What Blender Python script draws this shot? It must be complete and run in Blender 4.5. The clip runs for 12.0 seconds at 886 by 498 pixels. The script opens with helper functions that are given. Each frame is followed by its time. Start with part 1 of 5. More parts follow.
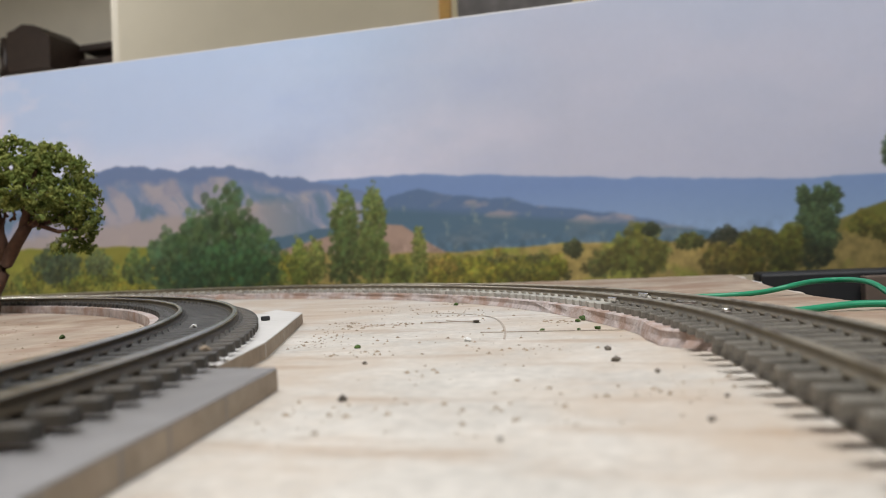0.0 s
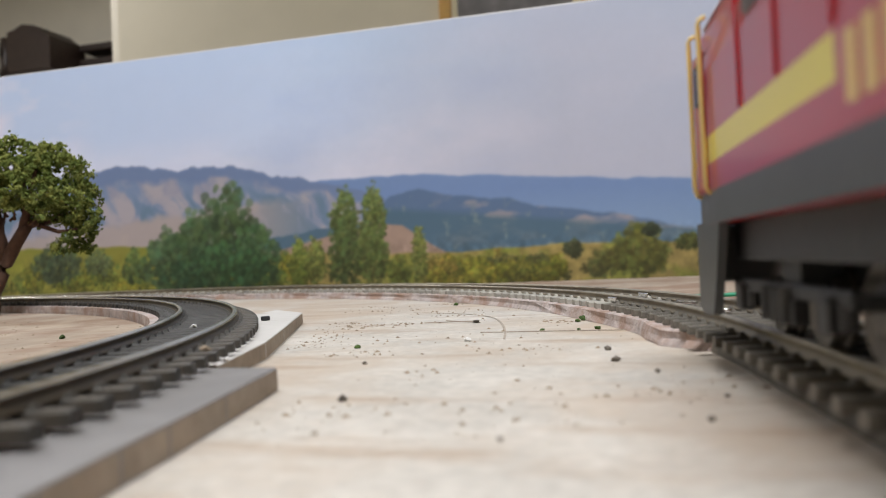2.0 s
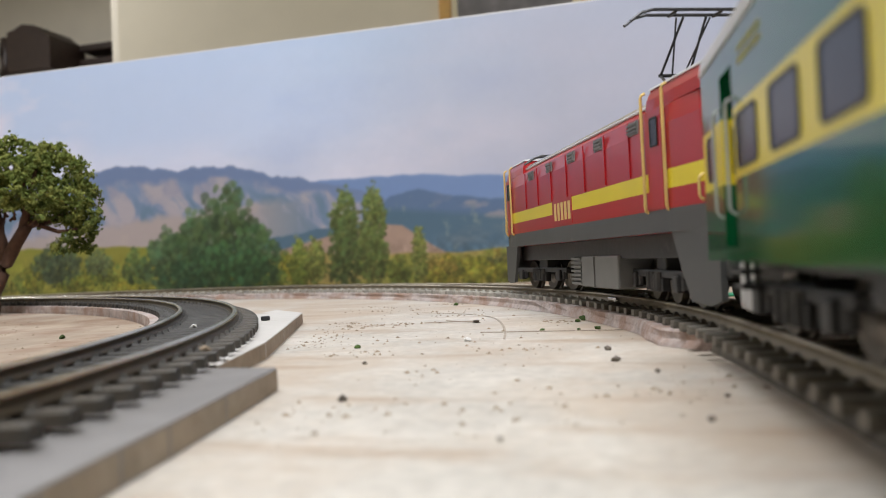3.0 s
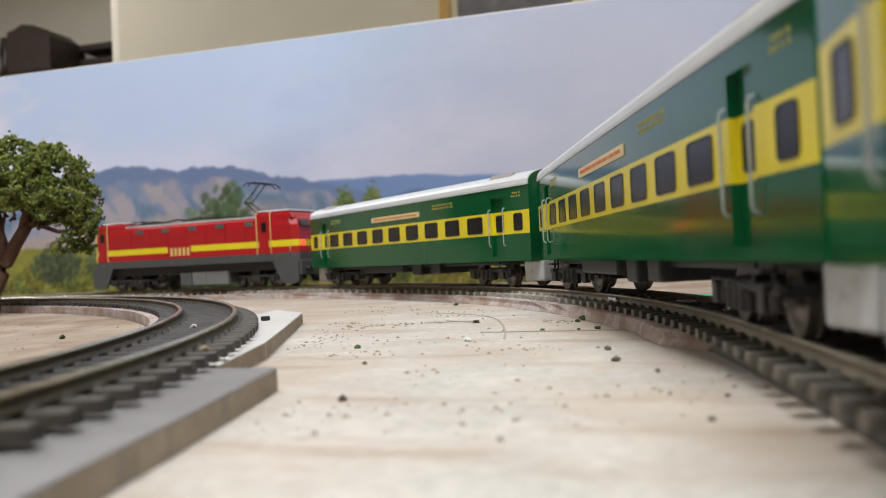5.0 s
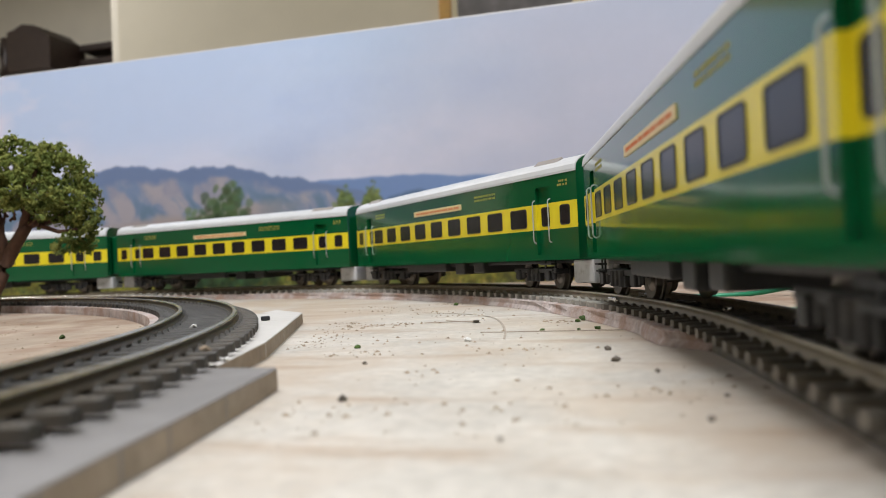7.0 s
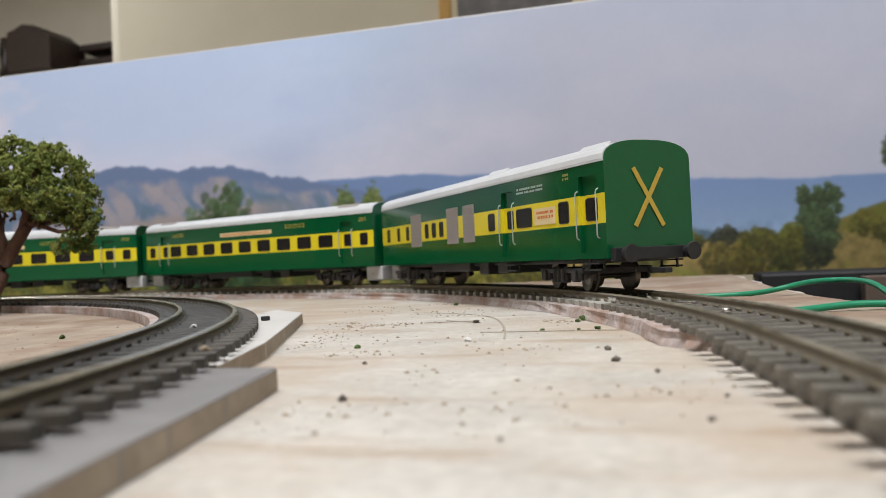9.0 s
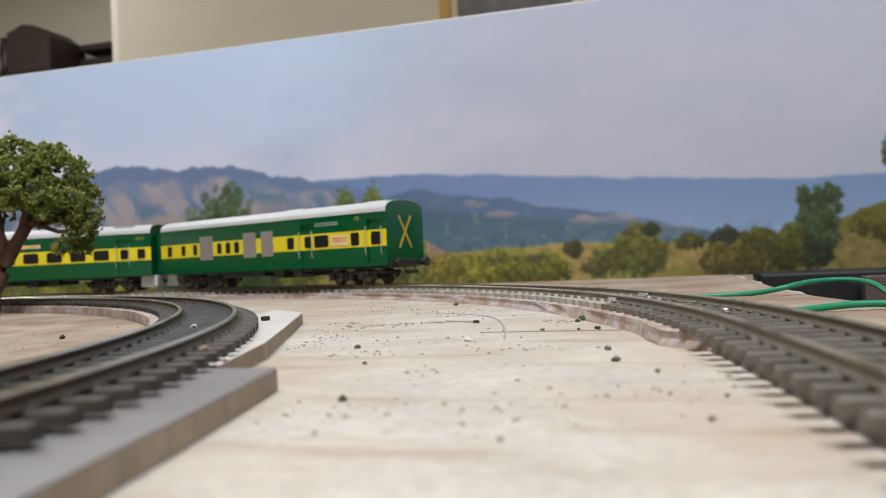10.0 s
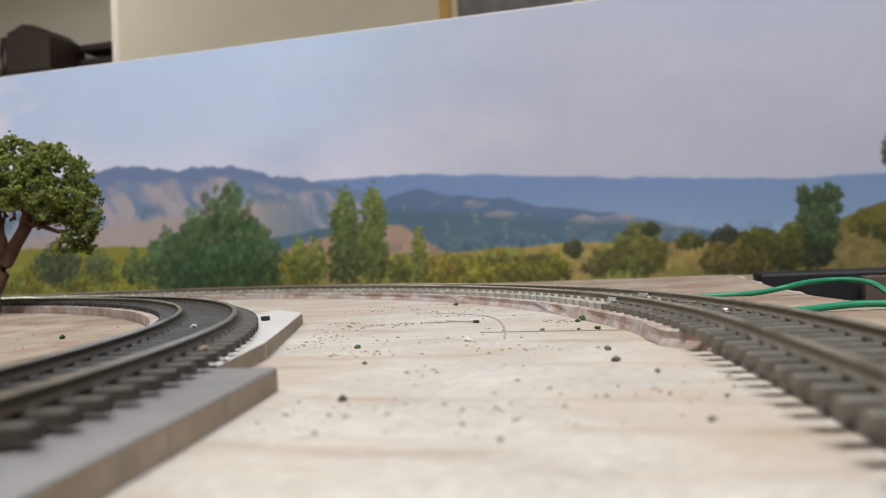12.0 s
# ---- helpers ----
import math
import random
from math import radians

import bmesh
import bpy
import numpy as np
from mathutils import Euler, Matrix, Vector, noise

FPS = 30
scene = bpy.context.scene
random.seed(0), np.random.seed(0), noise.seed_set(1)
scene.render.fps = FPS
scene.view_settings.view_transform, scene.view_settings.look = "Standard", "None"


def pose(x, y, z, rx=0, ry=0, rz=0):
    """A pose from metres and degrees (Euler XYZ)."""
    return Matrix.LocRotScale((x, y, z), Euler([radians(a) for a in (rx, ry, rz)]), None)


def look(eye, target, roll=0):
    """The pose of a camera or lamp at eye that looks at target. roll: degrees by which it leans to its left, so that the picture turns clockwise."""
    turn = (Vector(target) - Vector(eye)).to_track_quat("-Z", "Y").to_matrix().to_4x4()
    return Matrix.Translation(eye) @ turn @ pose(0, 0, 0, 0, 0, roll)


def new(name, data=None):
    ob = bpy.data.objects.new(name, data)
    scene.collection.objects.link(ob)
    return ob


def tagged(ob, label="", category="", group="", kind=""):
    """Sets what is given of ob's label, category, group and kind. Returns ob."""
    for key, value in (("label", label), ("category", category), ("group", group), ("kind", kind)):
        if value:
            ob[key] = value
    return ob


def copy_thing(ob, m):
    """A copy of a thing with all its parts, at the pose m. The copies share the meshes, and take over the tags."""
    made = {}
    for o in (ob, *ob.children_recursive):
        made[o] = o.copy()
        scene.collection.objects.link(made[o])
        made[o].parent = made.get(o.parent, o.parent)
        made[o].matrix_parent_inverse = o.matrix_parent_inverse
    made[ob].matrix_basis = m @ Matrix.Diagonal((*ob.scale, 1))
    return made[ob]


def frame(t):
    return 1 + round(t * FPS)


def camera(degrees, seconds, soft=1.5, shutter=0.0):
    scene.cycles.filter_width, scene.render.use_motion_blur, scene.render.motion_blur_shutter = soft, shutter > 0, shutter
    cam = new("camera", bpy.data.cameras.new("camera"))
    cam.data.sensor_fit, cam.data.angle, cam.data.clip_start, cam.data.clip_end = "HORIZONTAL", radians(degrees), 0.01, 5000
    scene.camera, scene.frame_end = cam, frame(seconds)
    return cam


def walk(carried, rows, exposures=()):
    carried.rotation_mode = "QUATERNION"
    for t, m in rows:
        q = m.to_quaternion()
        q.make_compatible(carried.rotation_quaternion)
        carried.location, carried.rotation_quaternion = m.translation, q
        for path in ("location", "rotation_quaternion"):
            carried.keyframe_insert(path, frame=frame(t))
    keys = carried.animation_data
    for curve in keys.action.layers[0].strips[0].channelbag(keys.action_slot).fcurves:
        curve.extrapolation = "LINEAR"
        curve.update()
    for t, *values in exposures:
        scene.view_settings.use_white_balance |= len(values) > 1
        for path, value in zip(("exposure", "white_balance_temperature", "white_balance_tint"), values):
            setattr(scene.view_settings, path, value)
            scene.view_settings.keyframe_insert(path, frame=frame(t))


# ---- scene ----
cam = camera(60.035, 12.0, soft=0.5)
EYE = (0, 0, 0.02174)
VIEW = look(EYE, (0, 1, 0.034528), -2.619)
walk(cam, [(0, VIEW), (12, VIEW)], exposures=[(0, 0.06), (1.9, 0.06), (3.0, 0.16), (7.2, 0.16), (9.2, 0.10), (12, 0.06)])
cam.data.dof.use_dof = True
cam.data.dof.focus_distance = 0.255
cam.data.dof.aperture_fstop = 21

# ---------------------------------------------------------------- light
ROOM = pose(0, 0, 0, 0, 0, -15.163)          # the room stands square to the printed backdrop


def room_pose(u, v, z, rx=0, ry=0, rz=0):
    return ROOM @ pose(u, v, z, rx, ry, rz)


world = bpy.data.worlds.new("world")
scene.world = world
world.use_nodes = True
world.node_tree.nodes["Background"].inputs[0].default_value = (0.75, 0.85, 1.0, 1)
world.node_tree.nodes["Background"].inputs[1].default_value = 0.3


def unseen_ceiling_lamp(u, v, sx, sy, watts, colour):
    lamp = bpy.data.lights.new("unseen_ceiling_lamp", "AREA")
    lamp.shape, lamp.size, lamp.size_y = "RECTANGLE", sx, sy
    lamp.energy, lamp.color = watts, colour
    ob = new("unseen_ceiling_lamp", lamp)
    ob.matrix_basis = room_pose(u, v, 1.80)
    return ob


unseen_ceiling_lamp(0.12, -0.52, 1.2, 0.5, 50, (0.95, 0.97, 1.0))
# added fill with no known source: brightens the back wall and alcove
unseen_ceiling_lamp(-2.7, 1.7, 1.2, 0.35, 34, (0.97, 0.97, 1.0))
scene.view_settings.exposure = 0.0


# ---------------------------------------------------------------- materials
def mat(name, base, rough=0.6, metal=0.0, var=0.12, grain=400.0, bump=0.1, stain=None, stain_size=30.0, stain_at=0.62,
        coat=0.0, island=0.0, emit=None, stain2=None, bump_size=0.0004, vcol="", stretch=(1, 1, 1)):
    """A procedural surface: base colour with grain at two sizes, optional stains, fine relief."""
    m = bpy.data.materials.new(name)
    m.use_nodes = True
    nt = m.node_tree
    n, l = nt.nodes, nt.links
    b = n["Principled BSDF"]
    b.inputs["Roughness"].default_value = rough
    b.inputs["Metallic"].default_value = metal
    b.inputs["Coat Weight"].default_value = coat
    b.inputs["Coat Roughness"].default_value = 0.08
    tc = n.new("ShaderNodeTexCoord")
    mp = n.new("ShaderNodeMapping")
    mp.inputs["Scale"].default_value = stretch
    l.new(tc.outputs["Object"], mp.inputs["Vector"])
    fine = n.new("ShaderNodeTexNoise")
    fine.inputs["Scale"].default_value = grain
    fine.inputs["Detail"].default_value = 6
    l.new(mp.outputs[0], fine.inputs["Vector"])
    broad = n.new("ShaderNodeTexNoise")
    broad.inputs["Scale"].default_value = grain / 9
    broad.inputs["Detail"].default_value = 4
    l.new(mp.outputs[0], broad.inputs["Vector"])
    add = n.new("ShaderNodeMath")
    add.operation = "ADD"
    l.new(fine.outputs["Fac"], add.inputs[0])
    l.new(broad.outputs["Fac"], add.inputs[1])
    rng = n.new("ShaderNodeMapRange")
    rng.inputs["From Min"].default_value = 0.6
    rng.inputs["From Max"].default_value = 1.4
    rng.inputs["To Min"].default_value = 1 - var
    rng.inputs["To Max"].default_value = 1 + var
    l.new(add.outputs[0], rng.inputs["Value"])
    mul = n.new("ShaderNodeVectorMath")
    mul.operation = "SCALE"
    if vcol:
        at = n.new("ShaderNodeAttribute")
        at.attribute_name = vcol
        l.new(at.outputs["Color"], mul.inputs[0])
    else:
        mul.inputs[0].default_value = base[:3]
    l.new(rng.outputs[0], mul.inputs["Scale"])
    out = mul.outputs[0]
    if island:
        oi = n.new("ShaderNodeObjectInfo")
        r2 = n.new("ShaderNodeMapRange")
        r2.inputs["To Min"].default_value = 1 - island
        r2.inputs["To Max"].default_value = 1 + island
        l.new(oi.outputs["Random"], r2.inputs["Value"])
        m2 = n.new("ShaderNodeVectorMath")
        m2.operation = "SCALE"
        l.new(out, m2.inputs[0])
        l.new(r2.outputs[0], m2.inputs["Scale"])
        out = m2.outputs[0]
    if stain:
        st = n.new("ShaderNodeTexNoise")
        st.inputs["Scale"].default_value = stain_size
        st.inputs["Detail"].default_value = 8
        st.inputs["Roughness"].default_value = 0.65
        l.new(tc.outputs["Object"], st.inputs["Vector"])
        r3 = n.new("ShaderNodeMapRange")
        r3.interpolation_type = "SMOOTHSTEP"
        r3.inputs["From Min"].default_value = stain_at - 0.08
        r3.inputs["From Max"].default_value = stain_at + 0.12
        l.new(st.outputs["Fac"], r3.inputs["Value"])
        mx = n.new("ShaderNodeMix")
        mx.data_type = "RGBA"
        l.new(r3.outputs[0], mx.inputs["Factor"])
        l.new(out, mx.inputs["A"])
        mx.inputs["B"].default_value = (*stain, 1)
        out = mx.outputs["Result"]
    if stain2:
        colour, size, start, lengthen = stain2
        mp2 = n.new("ShaderNodeMapping")
        mp2.inputs["Scale"].default_value = lengthen
        l.new(tc.outputs["Object"], mp2.inputs["Vector"])
        s2 = n.new("ShaderNodeTexNoise")
        s2.inputs["Scale"].default_value = size
        s2.inputs["Detail"].default_value = 10
        s2.inputs["Roughness"].default_value = 0.7
        l.new(mp2.outputs[0], s2.inputs["Vector"])
        r4 = n.new("ShaderNodeMapRange")
        r4.inputs["From Min"].default_value = start
        r4.inputs["From Max"].default_value = start + 0.18
        r4.inputs["To Max"].default_value = 0.75
        l.new(s2.outputs["Fac"], r4.inputs["Value"])
        m4 = n.new("ShaderNodeMix")
        m4.data_type = "RGBA"
        l.new(r4.outputs[0], m4.inputs["Factor"])
        l.new(out, m4.inputs["A"])
        m4.inputs["B"].default_value = (*colour, 1)
        out = m4.outputs["Result"]
    l.new(out, b.inputs["Base Color"])
    if bump:
        bp = n.new("ShaderNodeBump")
        bp.inputs["Strength"].default_value = bump
        bp.inputs["Distance"].default_value = bump_size
        l.new(fine.outputs["Fac"], bp.inputs["Height"])
        l.new(bp.outputs[0], b.inputs["Normal"])
    if emit:
        b.inputs["Emission Color"].default_value = (*emit[:3], 1)
        b.inputs["Emission Strength"].default_value = emit[3]
    return m


M_BOARD = mat("whitewashed_plywood", (0.565, 0.528, 0.475), 0.55, var=0.26, grain=380, bump=0.45, stain=(0.50, 0.405, 0.315), stain_size=8, stain_at=0.50, stain2=((0.36, 0.235, 0.14), 34, 0.525, (0.45, 2.4, 1)))
M_BOARD_RAW = mat("raw_plywood", (0.39, 0.31, 0.235), 0.75, var=0.22, grain=160, bump=0.4, stain=(0.27, 0.175, 0.12), stain_size=18, stain_at=0.51, stretch=(1, 0.25, 1))
M_FOAM = mat("pinkish_foam_board", (0.47, 0.405, 0.385), 0.85, var=0.4, grain=520, bump=1.0, bump_size=0.0008, stain=(0.34, 0.23, 0.18), stain_size=48, stain_at=0.50, stain2=((0.62, 0.56, 0.56), 70, 0.56, (1, 1, 1)))
M_SLAB = mat("grey_foam_board", (0.235, 0.224, 0.222), 0.6, var=0.25, grain=90, bump=0.2, stain=(0.20, 0.19, 0.185), stain_size=24, stain_at=0.52)
M_SLABW = mat("white_foam_board", (0.58, 0.56, 0.535), 0.8, var=0.08, grain=160, bump=0.2, stain=(0.45, 0.38, 0.30), stain_size=45, stain_at=0.62)
M_CUT = mat("cut_foam_edge", (0.34, 0.28, 0.22), 0.9, var=0.28, grain=250, bump=0.5, stain=(0.32, 0.25, 0.18), stain_size=60, stain_at=0.6)
M_RAIL = mat("nickel_silver_rail", (0.21, 0.175, 0.12), 0.5, metal=0.25, var=0.3, grain=300, bump=0.1)
M_RAILD = mat("dark_tarnished_rail", (0.085, 0.068, 0.044), 0.45, metal=0.35, var=0.3, grain=300, bump=0.1)
M_RAILTOP = mat("polished_rail_head", (0.47, 0.42, 0.32), 0.40, metal=0.9, var=0.25, grain=260, bump=0.06, stain=(0.20, 0.165, 0.115), stain_size=40, stain_at=0.56)
M_SLEEPER = mat("dark_grey_plastic_sleeper", (0.034, 0.031, 0.027), 0.55, var=0.4, grain=600, bump=0.4, island=0.3, stain=(0.070, 0.058, 0.044), stain_size=130, stain_at=0.56)
M_SLEEPERM = mat("dusty_mid_grey_sleeper", (0.12, 0.108, 0.088), 0.75, var=0.4, grain=600, bump=0.5, island=0.25, stain=(0.20, 0.175, 0.14), stain_size=170, stain_at=0.56)
M_SLEEPERL = mat("dusty_light_grey_sleeper", (0.40, 0.38, 0.335), 0.75, var=0.25, grain=600, bump=0.3, island=0.2, stain=(0.20, 0.17, 0.14), stain_size=150, stain_at=0.58)
M_RAILBRIGHT = mat("bright_rail_head", (0.78, 0.73, 0.60), 0.24, metal=1.0, var=0.15, grain=260, bump=0.04, stain=(0.30, 0.25, 0.17), stain_size=30, stain_at=0.60)
M_SILVER = mat("bright_solder", (0.75, 0.74, 0.72), 0.25, metal=1.0, var=0.1, grain=900, bump=0.3)
M_WIRE = mat("green_wire_sheath", (0.015, 0.24, 0.12), 0.4, var=0.1, grain=300, bump=0.05)
M_GREEN = mat("glossy_dark_green_paint", (0.002, 0.088, 0.029), 0.12, var=0.05, grain=90, bump=0.012, coat=0.35)
M_YELLOW = mat("yellow_paint", (0.80, 0.66, 0.02), 0.32, var=0.05, grain=90, bump=0.02, coat=0.3)
M_ROOF = mat("silver_white_roof", (0.62, 0.63, 0.64), 0.35, var=0.06, grain=200, bump=0.03)
M_GLASS = mat("dark_window_glazing", (0.012, 0.010, 0.012), 0.22, var=0.1, grain=60, bump=0.0)
M_RUBBER = mat("black_plastic", (0.018, 0.018, 0.019), 0.5, var=0.25, grain=500, bump=0.2)
M_UNDER = mat("dark_grey_underframe", (0.020, 0.019, 0.019), 0.55, var=0.3, grain=400, bump=0.25, stain=(0.06, 0.054, 0.048), stain_size=120, stain_at=0.62)
M_WHEEL = mat("worn_steel_wheel", (0.16, 0.14, 0.12), 0.4, metal=0.8, var=0.25, grain=300, bump=0.1)
M_GREYBLOCK = mat("light_grey_plastic", (0.58, 0.58, 0.59), 0.5, var=0.12, grain=200, bump=0.1, stain=(0.30, 0.28, 0.26), stain_size=120, stain_at=0.6)
M_HANDRAIL = mat("light_grey_handrail", (0.42, 0.45, 0.44), 0.35, var=0.05, grain=200, bump=0.0)
M_CREAM = mat("cream_paint", (0.78, 0.62, 0.34), 0.45, var=0.06, grain=200, bump=0.02)
M_ORANGE = mat("orange_lettering", (0.62, 0.16, 0.03), 0.5, var=0.05, grain=200, bump=0.0)
M_GOLD = mat("dull_gold_lettering", (0.33, 0.30, 0.05), 0.5, var=0.05, grain=200, bump=0.0)
M_XGOLD = mat("gold_yellow_tape", (0.48, 0.34, 0.05), 0.5, var=0.08, grain=200, bump=0.05)
M_SHUTTER = mat("grey_roller_shutter", (0.30, 0.27, 0.25), 0.55, var=0.1, grain=200, bump=0.1)
M_RED = mat("red_paint", (0.42, 0.012, 0.016), 0.30, var=0.06, grain=90, bump=0.02, coat=0.3)
M_LGREY = mat("dark_grey_skirt", (0.075, 0.076, 0.076), 0.45, var=0.12, grain=200, bump=0.08, stain=(0.20, 0.19, 0.18), stain_size=80, stain_at=0.66)
M_TANK = mat("mid_grey_equipment_box", (0.17, 0.17, 0.165), 0.5, var=0.12, grain=200, bump=0.1)
M_RAILCREAM = mat("cream_yellow_handrail", (0.72, 0.52, 0.18), 0.4, var=0.05, grain=200, bump=0.0)
M_BLACKMETAL = mat("blackened_metal", (0.03, 0.03, 0.032), 0.4, metal=0.5, var=0.15, grain=300, bump=0.05)
M_TAIL = mat("lit_red_tail_lamp", (0.8, 0.02, 0.01), 0.3, var=0.0, bump=0, emit=(1.0, 0.02, 0.015, 6.0))
M_BARK = mat("brown_bark", (0.085, 0.042, 0.026), 0.9, var=0.35, grain=400, bump=0.6, bump_size=0.001)
M_LEAF = mat("olive_green_foam_foliage", (0.100, 0.135, 0.022), 0.9, var=0.55, grain=260, bump=0.6, bump_size=0.001, stain=(0.27, 0.29, 0.07), stain_size=130, stain_at=0.52)
M_PRINT = mat("printed_poster_paper", (1, 1, 1), 0.42, var=0.015, grain=60, bump=0.02, vcol="ink")
M_PAPER = mat("white_paper_edge", (0.75, 0.75, 0.78), 0.7, var=0.03, grain=200, bump=0.05)
M_WALL = mat("cream_painted_plaster", (0.68, 0.62, 0.48), 0.8, var=0.04, grain=8, bump=0.1)
M_WALLB = mat("grey_beige_plaster", (0.70, 0.65, 0.54), 0.8, var=0.05, grain=8, bump=0.1)
M_CEIL = mat("white_ceiling_paint", (0.82, 0.81, 0.78), 0.85, var=0.02, grain=8, bump=0.05)
M_FLOOR = mat("grey_terrazzo_floor", (0.30, 0.28, 0.26), 0.4, var=0.15, grain=40, bump=0.02)
M_WOODDARK = mat("dark_carved_wood", (0.035, 0.022, 0.017), 0.45, var=0.3, grain=30, bump=0.2)
M_WOODGOLD = mat("honey_wood_frame", (0.62, 0.36, 0.10), 0.4, var=0.15, grain=60, bump=0.05)
M_MOUNT = mat("cream_picture_mount", (0.80, 0.73, 0.52), 0.7, var=0.03, grain=60, bump=0.02)
M_PHOTO = mat("dark_grey_picture", (0.16, 0.15, 0.15), 0.5, var=0.5, grain=24, bump=0.0)
M_BLACK = mat("black_gap_shade", (0.012, 0.012, 0.014), 0.6, var=0.3, grain=100, bump=0.2)
M_BROWN = mat("brown_hardboard", (0.12, 0.085, 0.065), 0.8, var=0.2, grain=100, bump=0.2)
M_GRIT = mat("dark_grit", (0.13, 0.11, 0.09), 0.9, var=0.4, grain=500, bump=0.5, island=0.4)
M_DUST = mat("pale_brown_dust", (0.30, 0.235, 0.17), 0.95, var=0.4, grain=300, bump=0.2)
M_MOSS = mat("green_turf_crumb", (0.06, 0.10, 0.025), 0.95, var=0.4, grain=500, bump=0.5, island=0.3)
M_LINE = mat("pencil_graphite", (0.40, 0.34, 0.28), 0.8, var=0.3, grain=200, bump=0)
M_WHITEBIT = mat("white_plaster_crumb", (0.78, 0.77, 0.74), 0.8, var=0.1, grain=400, bump=0.3)


# ---------------------------------------------------------------- mesh helpers
def mesh_of(name, bm, *mats, smooth=False):
    me = bpy.data.meshes.new(name)
    bmesh.ops.recalc_face_normals(bm, faces=bm.faces[:])
    bm.to_mesh(me)
    bm.free()
    for m in mats:
        me.materials.append(m)
    if smooth:
        for poly in me.polygons:
            poly.use_smooth = True
    return me


def part(name, bm, material, parent, label="", m=None, smooth=False):
    mats = material if isinstance(material, (list, tuple)) else [material]
    ob = new(name, bm if isinstance(bm, bpy.types.Mesh) else mesh_of(name, bm, *mats, smooth=smooth))
    ob.parent = parent
    if m is not None:
        ob.matrix_basis = m
    if label:
        ob["label"] = label
    return ob


def thing(name, bm, material, label, category, m=None, group="", kind="", smooth=False):
    ob = part(name, bm, material, None, "", m, smooth)
    return tagged(ob, label, category, group, kind)


def empty(name, label, category, m=None, group="", kind=""):
    ob = new(name)
    ob.empty_display_size = 0.01
    if m is not None:
        ob.matrix_basis = m
    return tagged(ob, label, category, group, kind)


def box(bm, x0, x1, y0, y1, z0, z1, bevel=0.0, mi=0):
    r = bmesh.ops.create_cube(bm, size=1, matrix=Matrix.Translation(((x0 + x1) / 2, (y0 + y1) / 2, (z0 + z1) / 2))
                              @ Matrix.Diagonal((x1 - x0, y1 - y0, z1 - z0, 1)))
    vs = r["verts"]
    if mi:
        for f in {f for v in vs for f in v.link_faces}:
            f.material_index = mi
    if bevel:
        es = list({e for v in vs for e in v.link_edges})
        bmesh.ops.bevel(bm, geom=es, offset=bevel, segments=2, affect="EDGES", profile=0.5, clamp_overlap=True)
    return bm


def new_box(*a, **k):
    return box(bmesh.new(), *a, **k)


def tube(bm, pts, r, sides=6, ends=True):
    """A round bar along points."""
    pts = [Vector(q) for q in pts]
    rings = []
    for i, q in enumerate(pts):
        d = (pts[min(i + 1, len(pts) - 1)] - pts[max(i - 1, 0)]).normalized()
        up = Vector((0, 0, 1)) if abs(d.z) < 0.9 else Vector((1, 0, 0))
        a = d.cross(up).normalized()
        b = a.cross(d)
        rr = r[i] if isinstance(r, (list, tuple)) else r
        rings.append([bm.verts.new(q + (a * math.cos(t) + b * math.sin(t)) * rr) for t in [2 * math.pi * k / sides for k in range(sides)]])
    for r0, r1 in zip(rings, rings[1:]):
        for k in range(sides):
            bm.faces.new((r0[k], r0[(k + 1) % sides], r1[(k + 1) % sides], r1[k]))
    if ends:
        bm.faces.new(rings[0][::-1])
        bm.faces.new(rings[-1])
    return bm


def prism(bm, pts, z0, z1, mi_side=0, mi_top=0):
    """An upright prism on a plan outline."""
    lo = [bm.verts.new((x, y, z0)) for x, y in pts]
    hi = [bm.verts.new((x, y, z1)) for x, y in pts]
    n = len(pts)
    for i in range(n):
        bm.faces.new((lo[i], lo[(i + 1) % n], hi[(i + 1) % n], hi[i])).material_index = mi_side
    bm.faces.new(hi).material_index = mi_top
    bm.faces.new(lo[::-1]).material_index = mi_top
    return bm


def loft(bm, rings, cap=True, closed=True):
    vs = [[bm.verts.new(q) for q in ring] for ring in rings]
    for a, b in zip(vs, vs[1:]):
        n = len(a)
        for k in range(n if closed else n - 1):
            bm.faces.new((a[k], a[(k + 1) % n], b[(k + 1) % n], b[k]))
    if cap:
        bm.faces.new(vs[0][::-1])
        bm.faces.new(vs[-1])
    return bm


# ---------------------------------------------------------------- the line of the tracks
RAIL_Z = 0.0080
CX, CY, RAD, PHI0 = -0.3520, 0.1909, 0.4182, -0.1165
BEND = 0.4922
S_HALF = (math.pi - PHI0) * RAD


def outer(s):
    """Place and outward bearing of the outer track at the length s."""
    if s >= S_HALF:
        return CX - RAD, CY - (s - S_HALF), math.pi
    if s >= 0:
        a = PHI0 + s / RAD
        return CX + RAD * math.cos(a), CY + RAD * math.sin(a), a
    t = max(s, -0.3)
    a = PHI0 + BEND * t
    nx, ny = math.cos(PHI0), math.sin(PHI0)
    lon, lat = math.sin(BEND * t) / BEND, (1 - math.cos(BEND * t)) / BEND
    x = CX + RAD * nx - lon * ny - lat * nx
    y = CY + RAD * ny + lon * nx - lat * ny
    rest = s - t
    return x - rest * math.sin(a), y + rest * math.cos(a), a


ICX, ICY, IRAD, IPHI0 = -0.4929, 0.1136, 0.4370, -0.25
I_HALF = (math.pi - IPHI0) * IRAD


